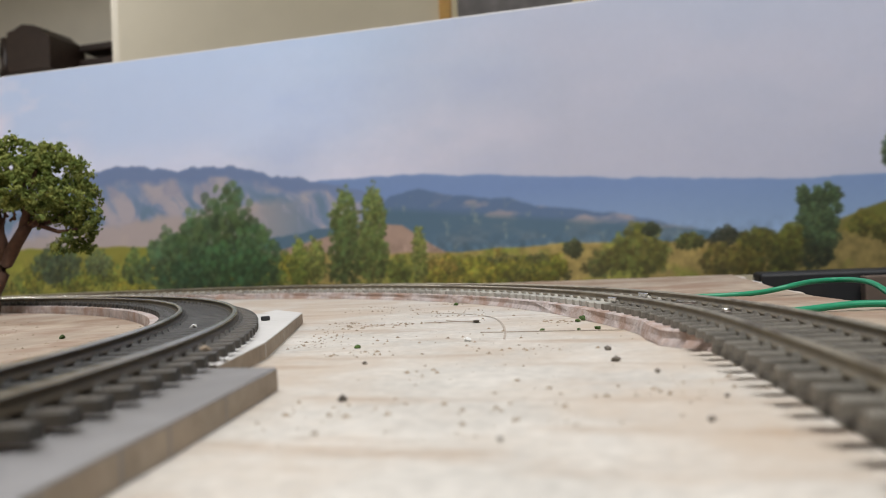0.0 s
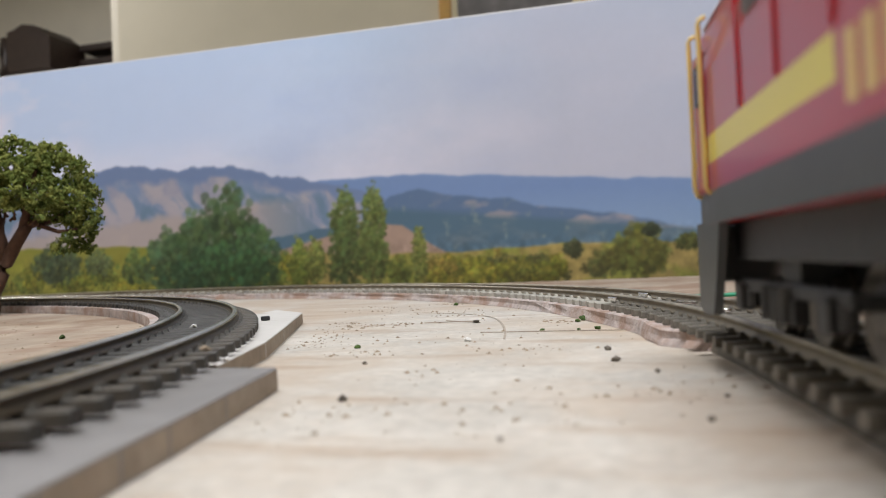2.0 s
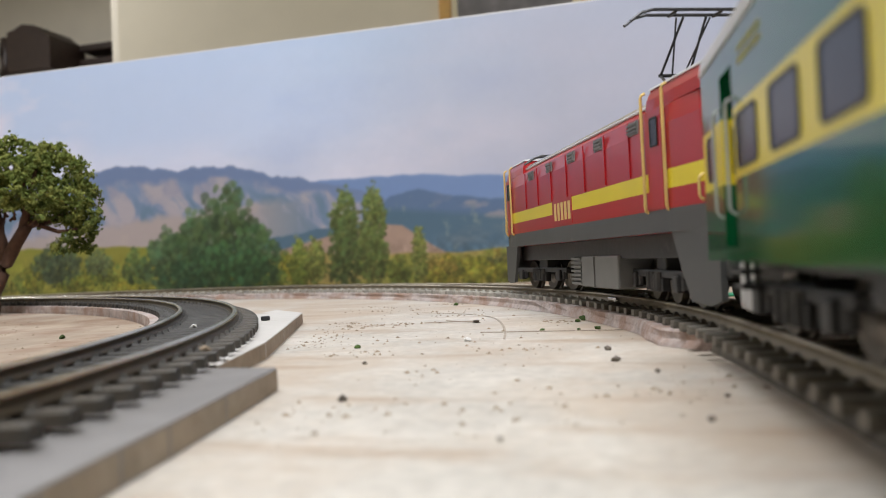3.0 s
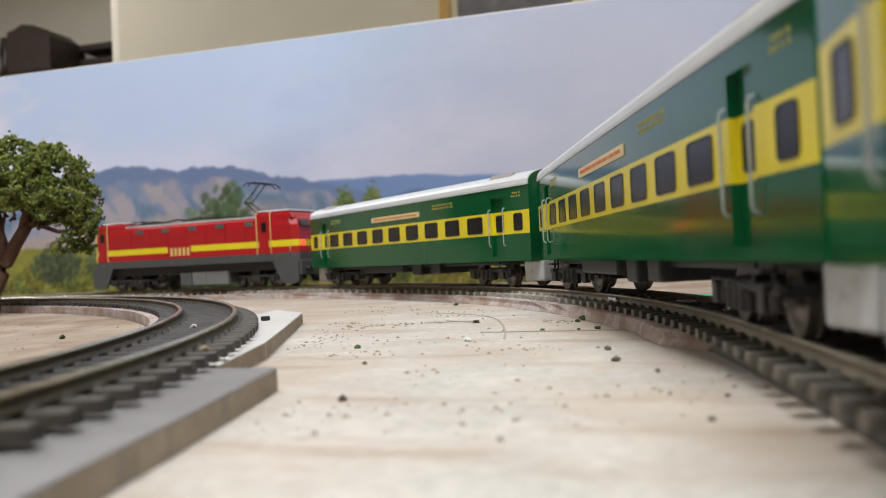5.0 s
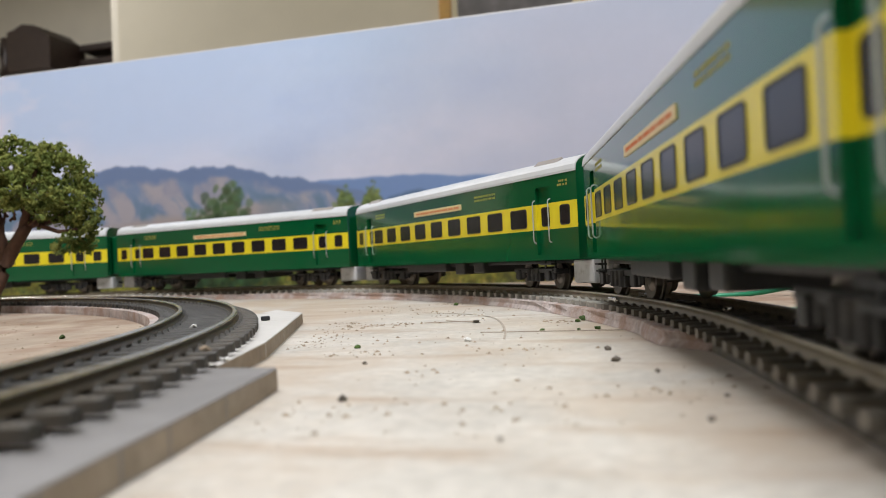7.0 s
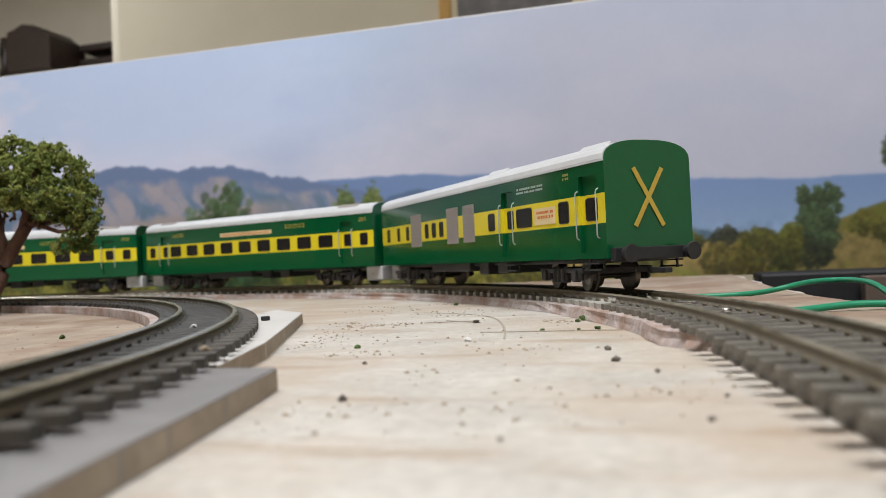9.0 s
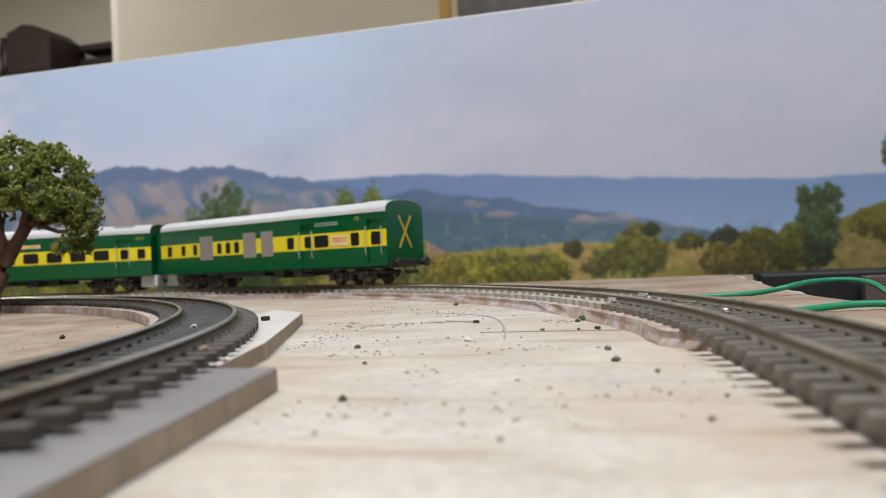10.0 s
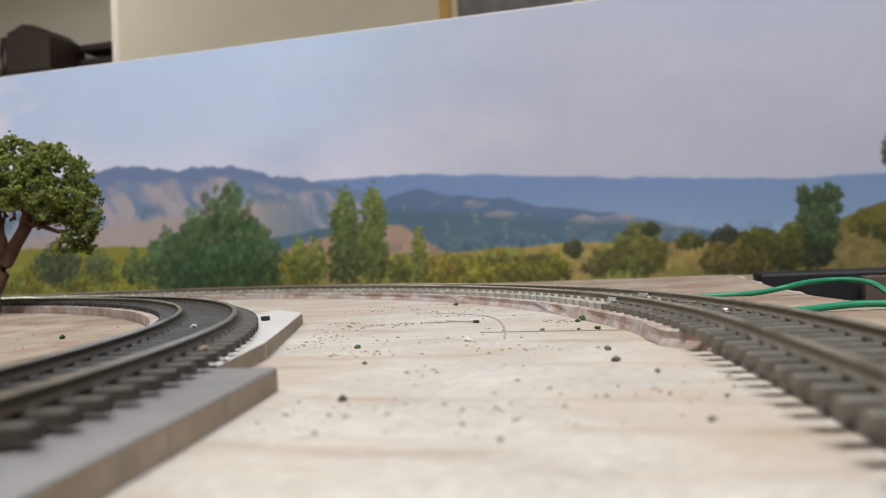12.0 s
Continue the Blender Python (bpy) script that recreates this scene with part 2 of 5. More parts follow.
def inner(s):
    if s >= I_HALF:
        return ICX - IRAD, ICY - (s - I_HALF), math.pi
    if s >= 0:
        a = IPHI0 + s / IRAD
        return ICX + IRAD * math.cos(a), ICY + IRAD * math.sin(a), a
    nx, ny = math.cos(IPHI0), math.sin(IPHI0)
    return ICX + IRAD * nx - s * ny, ICY + IRAD * ny + s * nx, IPHI0


def at_line(line, s, off=0.0):
    x, y, a = line(s)
    return x + off * math.cos(a), y + off * math.sin(a), a


# ---------------------------------------------------------------- room
def room():
    def slab(name, u0, u1, v0, v1, z0, z1, m, label, category, kind="structure"):
        return thing(name, new_box(u0, u1, v0, v1, z0, z1), m, label, category, ROOM, kind=kind)

    slab("floor", -4.4, 2.6, -3.6, 3.8, -0.80, -0.75, M_FLOOR, "grey polished terrazzo floor of the room", "floor")
    slab("ceiling", -4.4, 2.6, -3.6, 3.8, 1.85, 1.90, M_CEIL, "white painted ceiling", "ceiling")
    slab("wall_north", -1.69, 2.5, 2.20, 2.32, -0.75, 1.85, M_WALL, "cream painted plaster wall behind the layout", "wall")
    slab("wall_far", -4.3, -1.69, 3.60, 3.72, -0.75, 1.85, M_WALLB, "grey beige wall of the dim alcove", "wall")
    slab("wall_alcove", -1.81, -1.69, 2.32, 3.60, -0.75, 1.85, M_WALLB, "grey beige return wall of the alcove", "wall")
    slab("wall_east", 2.5, 2.62, -3.5, 2.32, -0.75, 1.85, M_WALL, "cream painted plaster wall", "wall")
    slab("wall_west", -4.42, -4.3, -3.5, 3.72, -0.75, 1.85, M_WALL, "cream painted plaster wall", "wall")
    slab("wall_south", -4.42, 2.62, -3.62, -3.5, -0.75, 1.85, M_WALL, "cream painted plaster wall", "wall")


def picture():
    """Framed picture on the wall above the backdrop."""
    root = empty("framed_picture", "honey wood framed picture with a cream mount on the wall", "picture", room_pose(-0.345, 2.2, 0.930))
    w, z0, z1, t = 0.225, -0.27, 0.27, 0.036
    bars = [(-w, -w + t, z0, z1), (w - t, w, z0, z1), (-w + t, w - t, z0, z0 + t), (-w + t, w - t, z1 - t, z1)]
    for x0, x1, a, b in bars:
        part("frame_bar", new_box(x0, x1, -0.025, 0, a, b, bevel=0.005), M_WOODGOLD, root, "honey coloured wooden bar")
    part("mount", new_box(-w + t, w - t, -0.010, 0, z0 + t, z1 - t), M_MOUNT, root, "cream card mount")
    part("print", new_box(-w + 0.055, w - 0.06, -0.0125, -0.0102, z0 + 0.06, z1 - 0.06), M_PHOTO, root, "dark grey print")


def cabinet():
    """Dark carved cabinet in the alcove."""
    root = empty("wooden_cabinet", "dark carved wooden dresser against the alcove wall", "cabinet", room_pose(-3.75, 3.40, -0.75))
    part("body", new_box(-0.5, 0.43, -0.2, 0.18, 0, 1.98, bevel=0.01), M_WOODDARK, root)
    part("cornice", new_box(-0.52, 0.45, -0.24, 0.19, 1.981, 2.05, bevel=0.02), M_WOODDARK, root)
    part("low_body", new_box(0.431, 0.90, -0.2, 0.18, 0, 1.82, bevel=0.01), M_WOODDARK, root)
    for k in range(3):
        x = 0.475 + k * 0.062
        bm = bmesh.new()
        tube(bm, [(x, -0.12, 1.82), (x, -0.12, 1.90), (x, -0.12, 1.95), (x, -0.12, 2.03)], [0.014, 0.026, 0.016, 0.022], 10)
        part("turned_post", bm, M_WALLB if k % 2 == 0 else M_WOODDARK, root, "pale turned post" if k % 2 == 0 else "", smooth=True)
    bm = bmesh.new()
    crest = [(0.625, 1.82), (0.885, 1.82), (0.885, 1.985), (0.85, 2.00), (0.80, 2.045), (0.72, 2.06), (0.66, 2.035), (0.625, 2.03)]
    loft(bm, [[(x, y, z) for x, z in crest] for y in (-0.2, 0.05)])
    part("crest", bm, M_WOODDARK, root, "dark carved crest")
    side = empty("wooden_shelf", "dark wooden wall shelf beside the dresser", "shelf", room_pose(-2.86, 3.52, 0.50))
    part("board", new_box(0.0, 0.9, -0.12, 0.08, 0.700, 0.735, bevel=0.006), M_WOODDARK, side)
    part("board", new_box(0.0, 0.9, -0.12, 0.08, 0.625, 0.660, bevel=0.006), M_WOODDARK, side)
    part("upright", new_box(0.86, 0.899, -0.10, 0.06, 0.2, 0.78, bevel=0.006), M_WOODDARK, side)


# ---------------------------------------------------------------- table and backdrop
BACK_V = 0.5979


def sawn_edge(v):
    """Where the table's ragged edge runs, at the distance v."""
    return float(np.interp(v, [0.19, 0.245, 0.283, 0.303, 0.337, 0.411, 0.6], [0.125, 0.094, 0.0745, 0.0680, 0.0630, 0.0585, 0.0590]))


def table():
    """The plywood top of the layout, with its ragged sawn edge beside the track."""
    rnd = random.Random(5)
    bm = bmesh.new()
    edge = [(sawn_edge(v) + rnd.uniform(-0.0012, 0.0012) + 0.0012 * math.sin(v * 70), v) for v in np.linspace(BACK_V - 0.004, 0.20, 34)]
    edge += [(0.62, 0.199), (0.62, -2.4)]
    rows = []
    for u, v in edge:
        rows.append([bm.verts.new(q) for q in ((-1.45, v, 0), (u, v, 0), (u, v, -0.018), (-1.45, v, -0.018))])
    for r0, r1 in zip(rows, rows[1:]):
        for k in range(4):
            bm.faces.new((r0[k], r0[(k + 1) % 4], r1[(k + 1) % 4], r1[k])).material_index = 0 if k == 0 else 1
    bm.faces.new(rows[0][::-1]).material_index = 1
    bm.faces.new(rows[-1]).material_index = 1
    thing("table_top", bm, [M_BOARD, M_BOARD_RAW], "whitewashed plywood table top with dirt and brown stains", "table", ROOM, kind="structure")
    for u, v in ((-1.38, 0.48), (0.02, 0.48), (-1.38, -2.3), (0.55, -2.3)):
        thing("table_leg", new_box(-0.03, 0.03, -0.03, 0.03, 0, 0.731, bevel=0.004), M_WOODDARK, "square wooden leg under the layout table", "table leg",
              room_pose(u, v, -0.75), group="table legs")
    # bare ply between the outer curve, the sawn edge and the backdrop
    bm = bmesh.new()
    pts = []
    for k in range(40):
        s = 0.02 + 0.60 * k / 39
        x, y, a = at_line(outer, s, 0.0185)
        q = ROOM.inverted() @ Vector((x, y, 0))
        pts.append((q.x, q.y))
    pts += [(pts[-1][0], BACK_V - 0.006), (0.056, BACK_V - 0.006)]
    for k in range(14):
        v = BACK_V - 0.02 - 0.028 * k
        pts.append((min(sawn_edge(v), 0.078) - 0.0035 + rnd.uniform(-0.0015, 0.0012), v))
    prism(bm, pts, 0.0, 0.0008)
    bmesh.ops.triangulate(bm, faces=[f for f in bm.faces if len(f.verts) > 4])
    thing("plywood_offcut", bm, M_BOARD_RAW, "bare brown plywood offcut between the curve and the backdrop", "plywood", ROOM, kind="structure")
    # added black bar: its colour stands for the shadow gap between table and backdrop
    thing("batten", new_box(0.0690, 0.60, BACK_V - 0.050, BACK_V - 0.012, -0.06, 0.0022, bevel=0.002), M_BLACK,
          "added black bar standing in for the shadowed gap below the printed backdrop", "batten", ROOM)
    thing("hardboard_panel", new_box(0.128, 0.60, BACK_V - 0.066, BACK_V - 0.054, -0.10, -0.0012, bevel=0.001), M_BROWN,
          "brown hardboard panel under the backdrop", "panel", ROOM)


def loop_sheet():
    bm = bmesh.new()
    n = 72
    pts = []
    for i in range(n):
        a = -0.9 + (math.pi + 0.9) * i / (n - 1)
        r = IRAD - 0.0185
        pts.append((ICX + r * math.cos(a), ICY + r * math.sin(a)))
    prism(bm, pts, 0.0, 0.0009)
    bmesh.ops.triangulate(bm, faces=[f for f in bm.faces if len(f.verts) > 4])
    thing("plywood_sheet", bm, M_BOARD_RAW, "thin bare brown plywood sheet inside the inner loop", "plywood", kind="structure")


# the printed landscape ------------------------------------------------
PU0, PU1, PZ1 = -80.0, 42.0, 21.6


def value_noise(u, z, size, seed, octaves=4, stretch=1.0):
    r = np.random.RandomState(seed)
    total, amp, norm = 0.0, 1.0, 0.0
    for o in range(octaves):
        g = r.rand(64, 64)
        x, y = u / size * 2 ** o, z / size * 2 ** o * stretch
        i, j = np.floor(x).astype(int), np.floor(y).astype(int)
        fx, fy = x - i, y - j
        fx, fy = fx * fx * (3 - 2 * fx), fy * fy * (3 - 2 * fy)
        a, b = g[i % 64, j % 64], g[(i + 1) % 64, j % 64]
        c, d = g[i % 64, (j + 1) % 64], g[(i + 1) % 64, (j + 1) % 64]
        total = total + amp * ((a * (1 - fx) + b * fx) * (1 - fy) + (c * (1 - fx) + d * fx) * fy)
        norm += amp
        amp *= 0.5
    return total / norm


def landscape(u, z):
    """Ink colours (display values) of the printed valley: sky, ridges, hills, fields, trees. u, z in cm."""
    def col(r, g, b):
        return np.array([r, g, b]) / 255.0

    def mix(img, c, w):
        w = np.clip(w, 0, 1)[..., None]
        return img * (1 - w) + c * w

    def ridge(knots, seed, rough, size=2.0):
        ku, kz = zip(*knots)
        line = np.interp(u, ku, kz) + rough * (value_noise(u, 0 * u, size, seed, 5) - 0.5) * 2
        return np.clip((line - z) / 0.2 + 0.5, 0, 1)

    n1 = value_noise(u, z, 9.0, 3, 5, 2.2)
    n2 = value_noise(u, z, 1.6, 4, 4)
    n3 = value_noise(u, z, 0.6, 8, 3)
    t = np.clip((z - 8) / 13.0, 0, 1)[..., None]
    img = col(190, 189, 205) * (1 - t) + col(164, 180, 204) * t
    img = mix(img, col(212, 204, 216), (n1 - 0.47) * 2.0 * np.clip(1.3 - t[..., 0], 0, 1))
    img = mix(img, col(150, 164, 196), (0.45 - n1) * 1.4)
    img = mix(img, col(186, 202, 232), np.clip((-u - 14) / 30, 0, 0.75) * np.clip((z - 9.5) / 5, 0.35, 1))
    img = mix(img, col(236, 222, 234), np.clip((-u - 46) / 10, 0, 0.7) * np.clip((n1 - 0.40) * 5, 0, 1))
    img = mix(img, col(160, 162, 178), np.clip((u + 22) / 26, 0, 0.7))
    # far blue ridge
    w = ridge([(-80, 9.6), (-23, 9.3), (-17, 9.2), (-12, 8.9), (-6, 8.35), (4.8, 7.4), (14, 6.9), (42, 5.6)], 11, 0.22)
    far = mix(np.ones(u.shape + (3,)) * col(106, 128, 168), col(124, 146, 174), (7.5 - z) / 5)
    img = mix(img, 1, 0 * w) * (1 - w[..., None]) + far * w[..., None]
    # eroded tan and blue mountains
    w = ridge([(-80, 12.6), (-47, 11.5), (-44, 12.0), (-38, 11.3), (-35, 11.5), (-31.3, 10.9), (-27.6, 9.8), (-23.4, 9.1), (-20, 8.2), (-16.5, 6.2), (-13, 4.0), (-8, 2), (42, -4)], 12, 0.42, 1.3)
    wu = u + 0.45 * z + 2.6 * (value_noise(u, z, 3.0, 51, 3) - 0.5)
    wz = 0.55 * z + 1.6 * (value_noise(u, z, 2.4, 52, 3) - 0.5)
    gully = value_noise(wu, wz, 1.4, 13, 5)
    crest = np.interp(u, [-80, -47, -38, -31.3, -27.6, -23.4, -16.5], [12.6, 11.5, 11.3, 10.9, 9.8, 9.1, 6.2])
    face = mix(np.ones(u.shape + (3,)) * col(158, 147, 150), col(136, 132, 146), (n2 - 0.42) * 4)
    face = mix(face, col(102, 120, 150), (gully - 0.44) * 6)
    face = mix(face, col(84, 108, 128), (gully - 0.55) * 8 * np.clip((9.5 - z) / 2, 0, 1))
    face = mix(face, col(92, 110, 146), (z - crest + 1.25 + 1.5 * (value_noise(u, z, 2.0, 53, 3) - 0.5)) / 0.5)
    face = mix(face, col(158, 141, 134), np.clip((6.9 - z + 0.09 * (u + 45)) / 0.7 + (n2 - 0.5) * 2, 0, 1) * np.clip((-24 - u) / 8, 0, 1))
    face = mix(face, col(206, 180, 140), np.clip((5.9 - z) / 0.3, 0, 1) * np.clip((-43 - u) / 2, 0, 1) * np.clip((n1 - 0.42) * 6, 0, 1))
    face = mix(face, col(138, 146, 168), np.full(u.shape, 0.22))
    img = img * (1 - w[..., None]) + face * w[..., None]
    # dark wooded hill, pale slope
    w = ridge([(-80, 0), (-20, 5.5), (-18, 7.7), (-15.5, 8.1), (-13.8, 7.4), (-10, 7.1), (-5.5, 6.1), (-1.6, 5.4), (2.6, 4.6), (6.6, 3.4), (12, 2), (42, 0)], 14, 0.3)
    hill = mix(np.ones(u.shape + (3,)) * col(84, 104, 134), col(170, 150, 146), (value_noise(u, z * 2.4, 2.2, 15, 4) - 0.46) * 3.2 * np.clip((u + 14.5) / 2, 0, 1))
    hill = mix(hill, col(72, 96, 112), np.clip((5.9 - 0.12 * (u + 10) - z) / 0.6, 0, 1) * 0.8)
    hill = mix(hill, col(120, 130, 128), (n3 - 0.64) * 2.5)
    img = img * (1 - w[..., None]) + hill * w[..., None]
    w = ridge([(-80, 0), (-28, 3.6), (-19, 5.4), (-17, 5.1), (-14.6, 3.5), (-12, 2), (42, 0)], 16, 0.15)
    img = mix(img, 0, 0 * w) * (1 - w[..., None]) + (col(148, 126, 114) * (0.92 + 0.2 * n2[..., None])) * w[..., None]
    # fields
    w = ridge([(-80, 5.4), (-44, 4.7), (-28, 3.2), (-14, 2.7), (-4, 3.0), (4.6, 2.7), (12, 2.9), (15.5, 3.7), (18.8, 4.9), (24, 6.2), (42, 7.5)], 17, 0.18)
    field = mix(np.ones(u.shape + (3,)) * col(138, 122, 74), col(118, 122, 56), (n2 - 0.45) * 4)
    field = mix(field, col(178, 154, 96), (n1 - 0.52) * 4 * np.clip((u + 6) / 4, 0, 1))
    field = mix(field, col(116, 116, 48), np.clip((-26 - u) / 6, 0, 0.8))
    field = mix(field, col(108, 112, 46), np.clip((u - 15) / 3, 0, 0.7) * np.clip((z - 2.2) / 1.0, 0, 1))
    img = img * (1 - w[..., None]) + field * w[..., None]

    du, dz = u[0, 1] - u[0, 0], z[1, 0] - z[0, 0]
    rnd = random.Random(21)

    def dab(cu, cz, r, c, a):
        i0, i1 = int((cu - r * 1.4 - PU0) / du), int((cu + r * 1.4 - PU0) / du) + 2
        j0, j1 = int((cz - r * 1.4) / dz), int((cz + r * 1.4) / dz) + 2
        i0, j0 = max(i0, 0), max(j0, 0)
        if i1 <= i0 or j1 <= j0:
            return
        uu, zz = u[j0:j1, i0:i1], z[j0:j1, i0:i1]
        d = np.hypot(uu - cu, zz - cz) / r + (n3[j0:j1, i0:i1] - 0.5) * 0.9
        img[j0:j1, i0:i1] = mix(img[j0:j1, i0:i1], c, np.clip((1.1 - d) * 2.2, 0, 1) * a)

    def bush(cu, z0, w, h, c, n=46, lean=0.5):
        """A crown of dabs: lighter on top, darker below."""
        c = np.array(c) / 255.0
        for k in range(int(n * 8)):
            a, q = rnd.uniform(0, 2 * math.pi), rnd.random() ** 0.62 * (1 + rnd.gauss(0, 0.13))
            x, y = q * math.cos(a), q * math.sin(a)
            zz = z0 + h * (0.5 + 0.5 * y)
            wid = w * 0.5 * (1 - lean * max(y, -0.2) * 0.6)
            f = 0.80 + 0.18 * y + rnd.uniform(-0.30, 0.30)
            tone = np.array([1 + rnd.uniform(-0.05, 0.16), 1.0, 1 + rnd.uniform(-0.1, 0.12)])
            dab(cu + wid * x, zz, rnd.uniform(0.02, 0.06) * min(w, h) + 0.09, np.clip(c * tone * f, 0, 1), 0.6)

    for k in range(60):                                    # low scrub along the foot
        bush(rnd.uniform(-78, -26), rnd.uniform(-0.2, 1.6), rnd.uniform(2, 4), rnd.uniform(1.2, 2.6),
             rnd.choice([(128, 130, 50), (112, 120, 48), (96, 110, 52), (140, 136, 60)]), 14)
    for k in range(46):
        bush(rnd.uniform(-15, -4.4), rnd.uniform(-0.1, 0.8), rnd.uniform(1.6, 2.8), rnd.uniform(1.1, 2.1),
             rnd.choice([(120, 122, 50), (128, 118, 58), (92, 98, 46), (104, 110, 44), (78, 84, 48)]), 14)
    for cu, z0, w, h, c in ((-51, 1.6, 5.0, 3.6, (72, 88, 62)), (-46.5, 2.0, 3.0, 2.4, (92, 108, 70)), (-42.5, 1.2, 2.6, 3.0, (84, 104, 58)),
                            (-39.0, 0.6, 5.6, 5.0, (74, 98, 66)), (-36.2, 0.6, 6.0, 6.4, (68, 92, 60)), (-33.2, 0.5, 6.6, 8.6, (66, 88, 58)),
                            (-30.4, 0.3, 4.6, 5.4, (64, 90, 58)), (-33.5, 0.2, 8.6, 4.2, (56, 86, 54)), (-37.5, 0.2, 4.0, 3.0, (50, 76, 50)),
                            (-26.3, 0.4, 1.9, 3.9, (104, 120, 56)), (-24.8, 0.6, 1.7, 3.7, (108, 120, 62)),
                            (-22.0, 3.2, 2.5, 5.0, (88, 106, 58)), (-22.2, 0.4, 3.0, 4.6, (74, 90, 52)), (-19.4, 3.6, 2.1, 4.8, (96, 112, 60)),
                            (-19.7, 0.4, 2.8, 4.8, (84, 100, 54)), (-15.6, 0.4, 1.3, 4.4, (104, 116, 60)), (-17.4, 0.2, 2.2, 2.4, (96, 108, 52)),
                            (-3.2, 1.9, 1.4, 1.3, (66, 74, 50)), (-1.0, 0.2, 2.6, 1.9, (84, 90, 50)), (1.7, 0.2, 4.4, 3.7, (92, 98, 48)),
                            (2.7, 3.2, 1.1, 1.0, (60, 72, 52)), (5.4, 2.1, 2.0, 1.2, (88, 98, 52)), (7.9, 2.2, 2.0, 1.4, (58, 66, 52)),
                            (7.4, 0.0, 2.4, 2.4, (102, 100, 50)), (9.4, 0.0, 2.8, 2.9, (108, 106, 48)), (10.3, 1.8, 2.6, 1.6, (100, 106, 50)),
                            (11.8, 0.0, 2.6, 2.5, (82, 88, 44)), (12.6, 1.6, 2.4, 2.0, (104, 112, 48)), 
                            (14.1, 0.2, 2.0, 2.9, (54, 66, 46)), (17.2, 2.6, 2.2, 1.6, (112, 116, 50)),
                            (18.6, 2.0, 2.0, 1.4, (96, 100, 46)), (19.6, 6.6, 2.0, 3.6, (70, 92, 62)), (21, 1, 4, 6, (76, 96, 56))):
        bush(cu, z0, w, h, c, 60 if h > 3 else 34)
    for k in range(64):                                    # the feathery tree by the field
        zz = rnd.uniform(1.8, 5.3)
        bush(14.3 + max(-1.15, min(1.15, rnd.gauss(0, 0.25 + 0.09 * zz))), zz, rnd.uniform(0.5, 1.0), rnd.uniform(0.7, 1.3), (80, 106, 70), 7)
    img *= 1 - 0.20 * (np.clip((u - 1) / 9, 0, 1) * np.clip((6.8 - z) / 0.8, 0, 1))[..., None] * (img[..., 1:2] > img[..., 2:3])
    low = np.clip((4.4 - z) / 1.5, 0.03, 1)[..., None]
    img *= 1 + (value_noise(u, z, 0.42, 41, 3)[..., None] - 0.5) * 0.42 * low
    soft = img.copy()
    soft[1:-1, 1:-1] = (img[1:-1, 1:-1] * 2 + img[:-2, 1:-1] + img[2:, 1:-1] + img[1:-1, :-2] + img[1:-1, 2:]) / 6
    img = soft
    return np.clip(img, 0, 1)


def backdrop():
    nu, nz = 1300, 236
    us, zs = np.linspace(PU0, PU1, nu), np.linspace(0.0, PZ1, nz)
    u, z = np.meshgrid(us, zs)
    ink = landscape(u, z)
    lin = np.where(ink <= 0.04045, ink / 12.92, ((ink + 0.055) / 1.055) ** 2.4) * 1.32
    lin *= np.minimum(1, 0.92 / np.maximum(lin.max(-1, keepdims=True), 1e-6))
    me = bpy.data.meshes.new("backdrop")
    top = 0.0012 * (value_noise(us, 0 * us, 4.0, 31, 3) - 0.5)
    co = np.zeros((nz, nu, 3))
    co[..., 0], co[..., 1], co[..., 2] = (u - 2.6) / 100, BACK_V, 0.992 * z / 100 + (z / PZ1) * top[None, :]
    k = np.arange(nz * nu).reshape(nz, nu)
    quads = np.stack([k[:-1, :-1], k[:-1, 1:], k[1:, 1:], k[1:, :-1]], -1).reshape(-1, 4)
    me.vertices.add(nz * nu)
    me.vertices.foreach_set("co", co.ravel())
    me.loops.add(quads.size)
    me.loops.foreach_set("vertex_index", quads.ravel().astype(np.int32))
    me.polygons.add(len(quads))
    me.polygons.foreach_set("loop_start", np.arange(0, quads.size, 4, dtype=np.int32))
    me.update(calc_edges=True)
    at = me.color_attributes.new("ink", "FLOAT_COLOR", "POINT")
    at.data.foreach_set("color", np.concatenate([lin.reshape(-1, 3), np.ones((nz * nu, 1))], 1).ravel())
    me.materials.append(M_PRINT)
    root = new("backdrop", me)
    root.matrix_basis = ROOM
    tagged(root, "printed landscape poster of hills and trees under a hazy sky", "backdrop", kind="structure")
    part("board", new_box(PU0 / 100 - 0.026, PU1 / 100 - 0.026, BACK_V + 0.0006, BACK_V + 0.006, 0.0, 0.992 * PZ1 / 100 + 0.0012), M_PAPER, root, "white board behind the print")


# ---------------------------------------------------------------- tracks
def sweep(bm, line, s0, s1, step, profile, z, cap=True, mi_of=None):
    """A profile of (offset, height) drawn along a line."""
    n = max(2, int((s1 - s0) / step) + 1)
    rings = []
    for i in range(n):
        s = s0 + (s1 - s0) * i / (n - 1)
        x, y, a = line(s)
        rings.append([bm.verts.new((x + o * math.cos(a), y + o * math.sin(a), z + h)) for o, h in profile])
    m = len(profile)
    for r0, r1 in zip(rings, rings[1:]):
        for k in range(m):
            f = bm.faces.new((r0[k], r0[(k + 1) % m], r1[(k + 1) % m], r1[k]))
            if mi_of:
                f.material_index = mi_of(k)
    if cap:
        bm.faces.new(rings[0][::-1])
        bm.faces.new(rings[-1])
    return bm


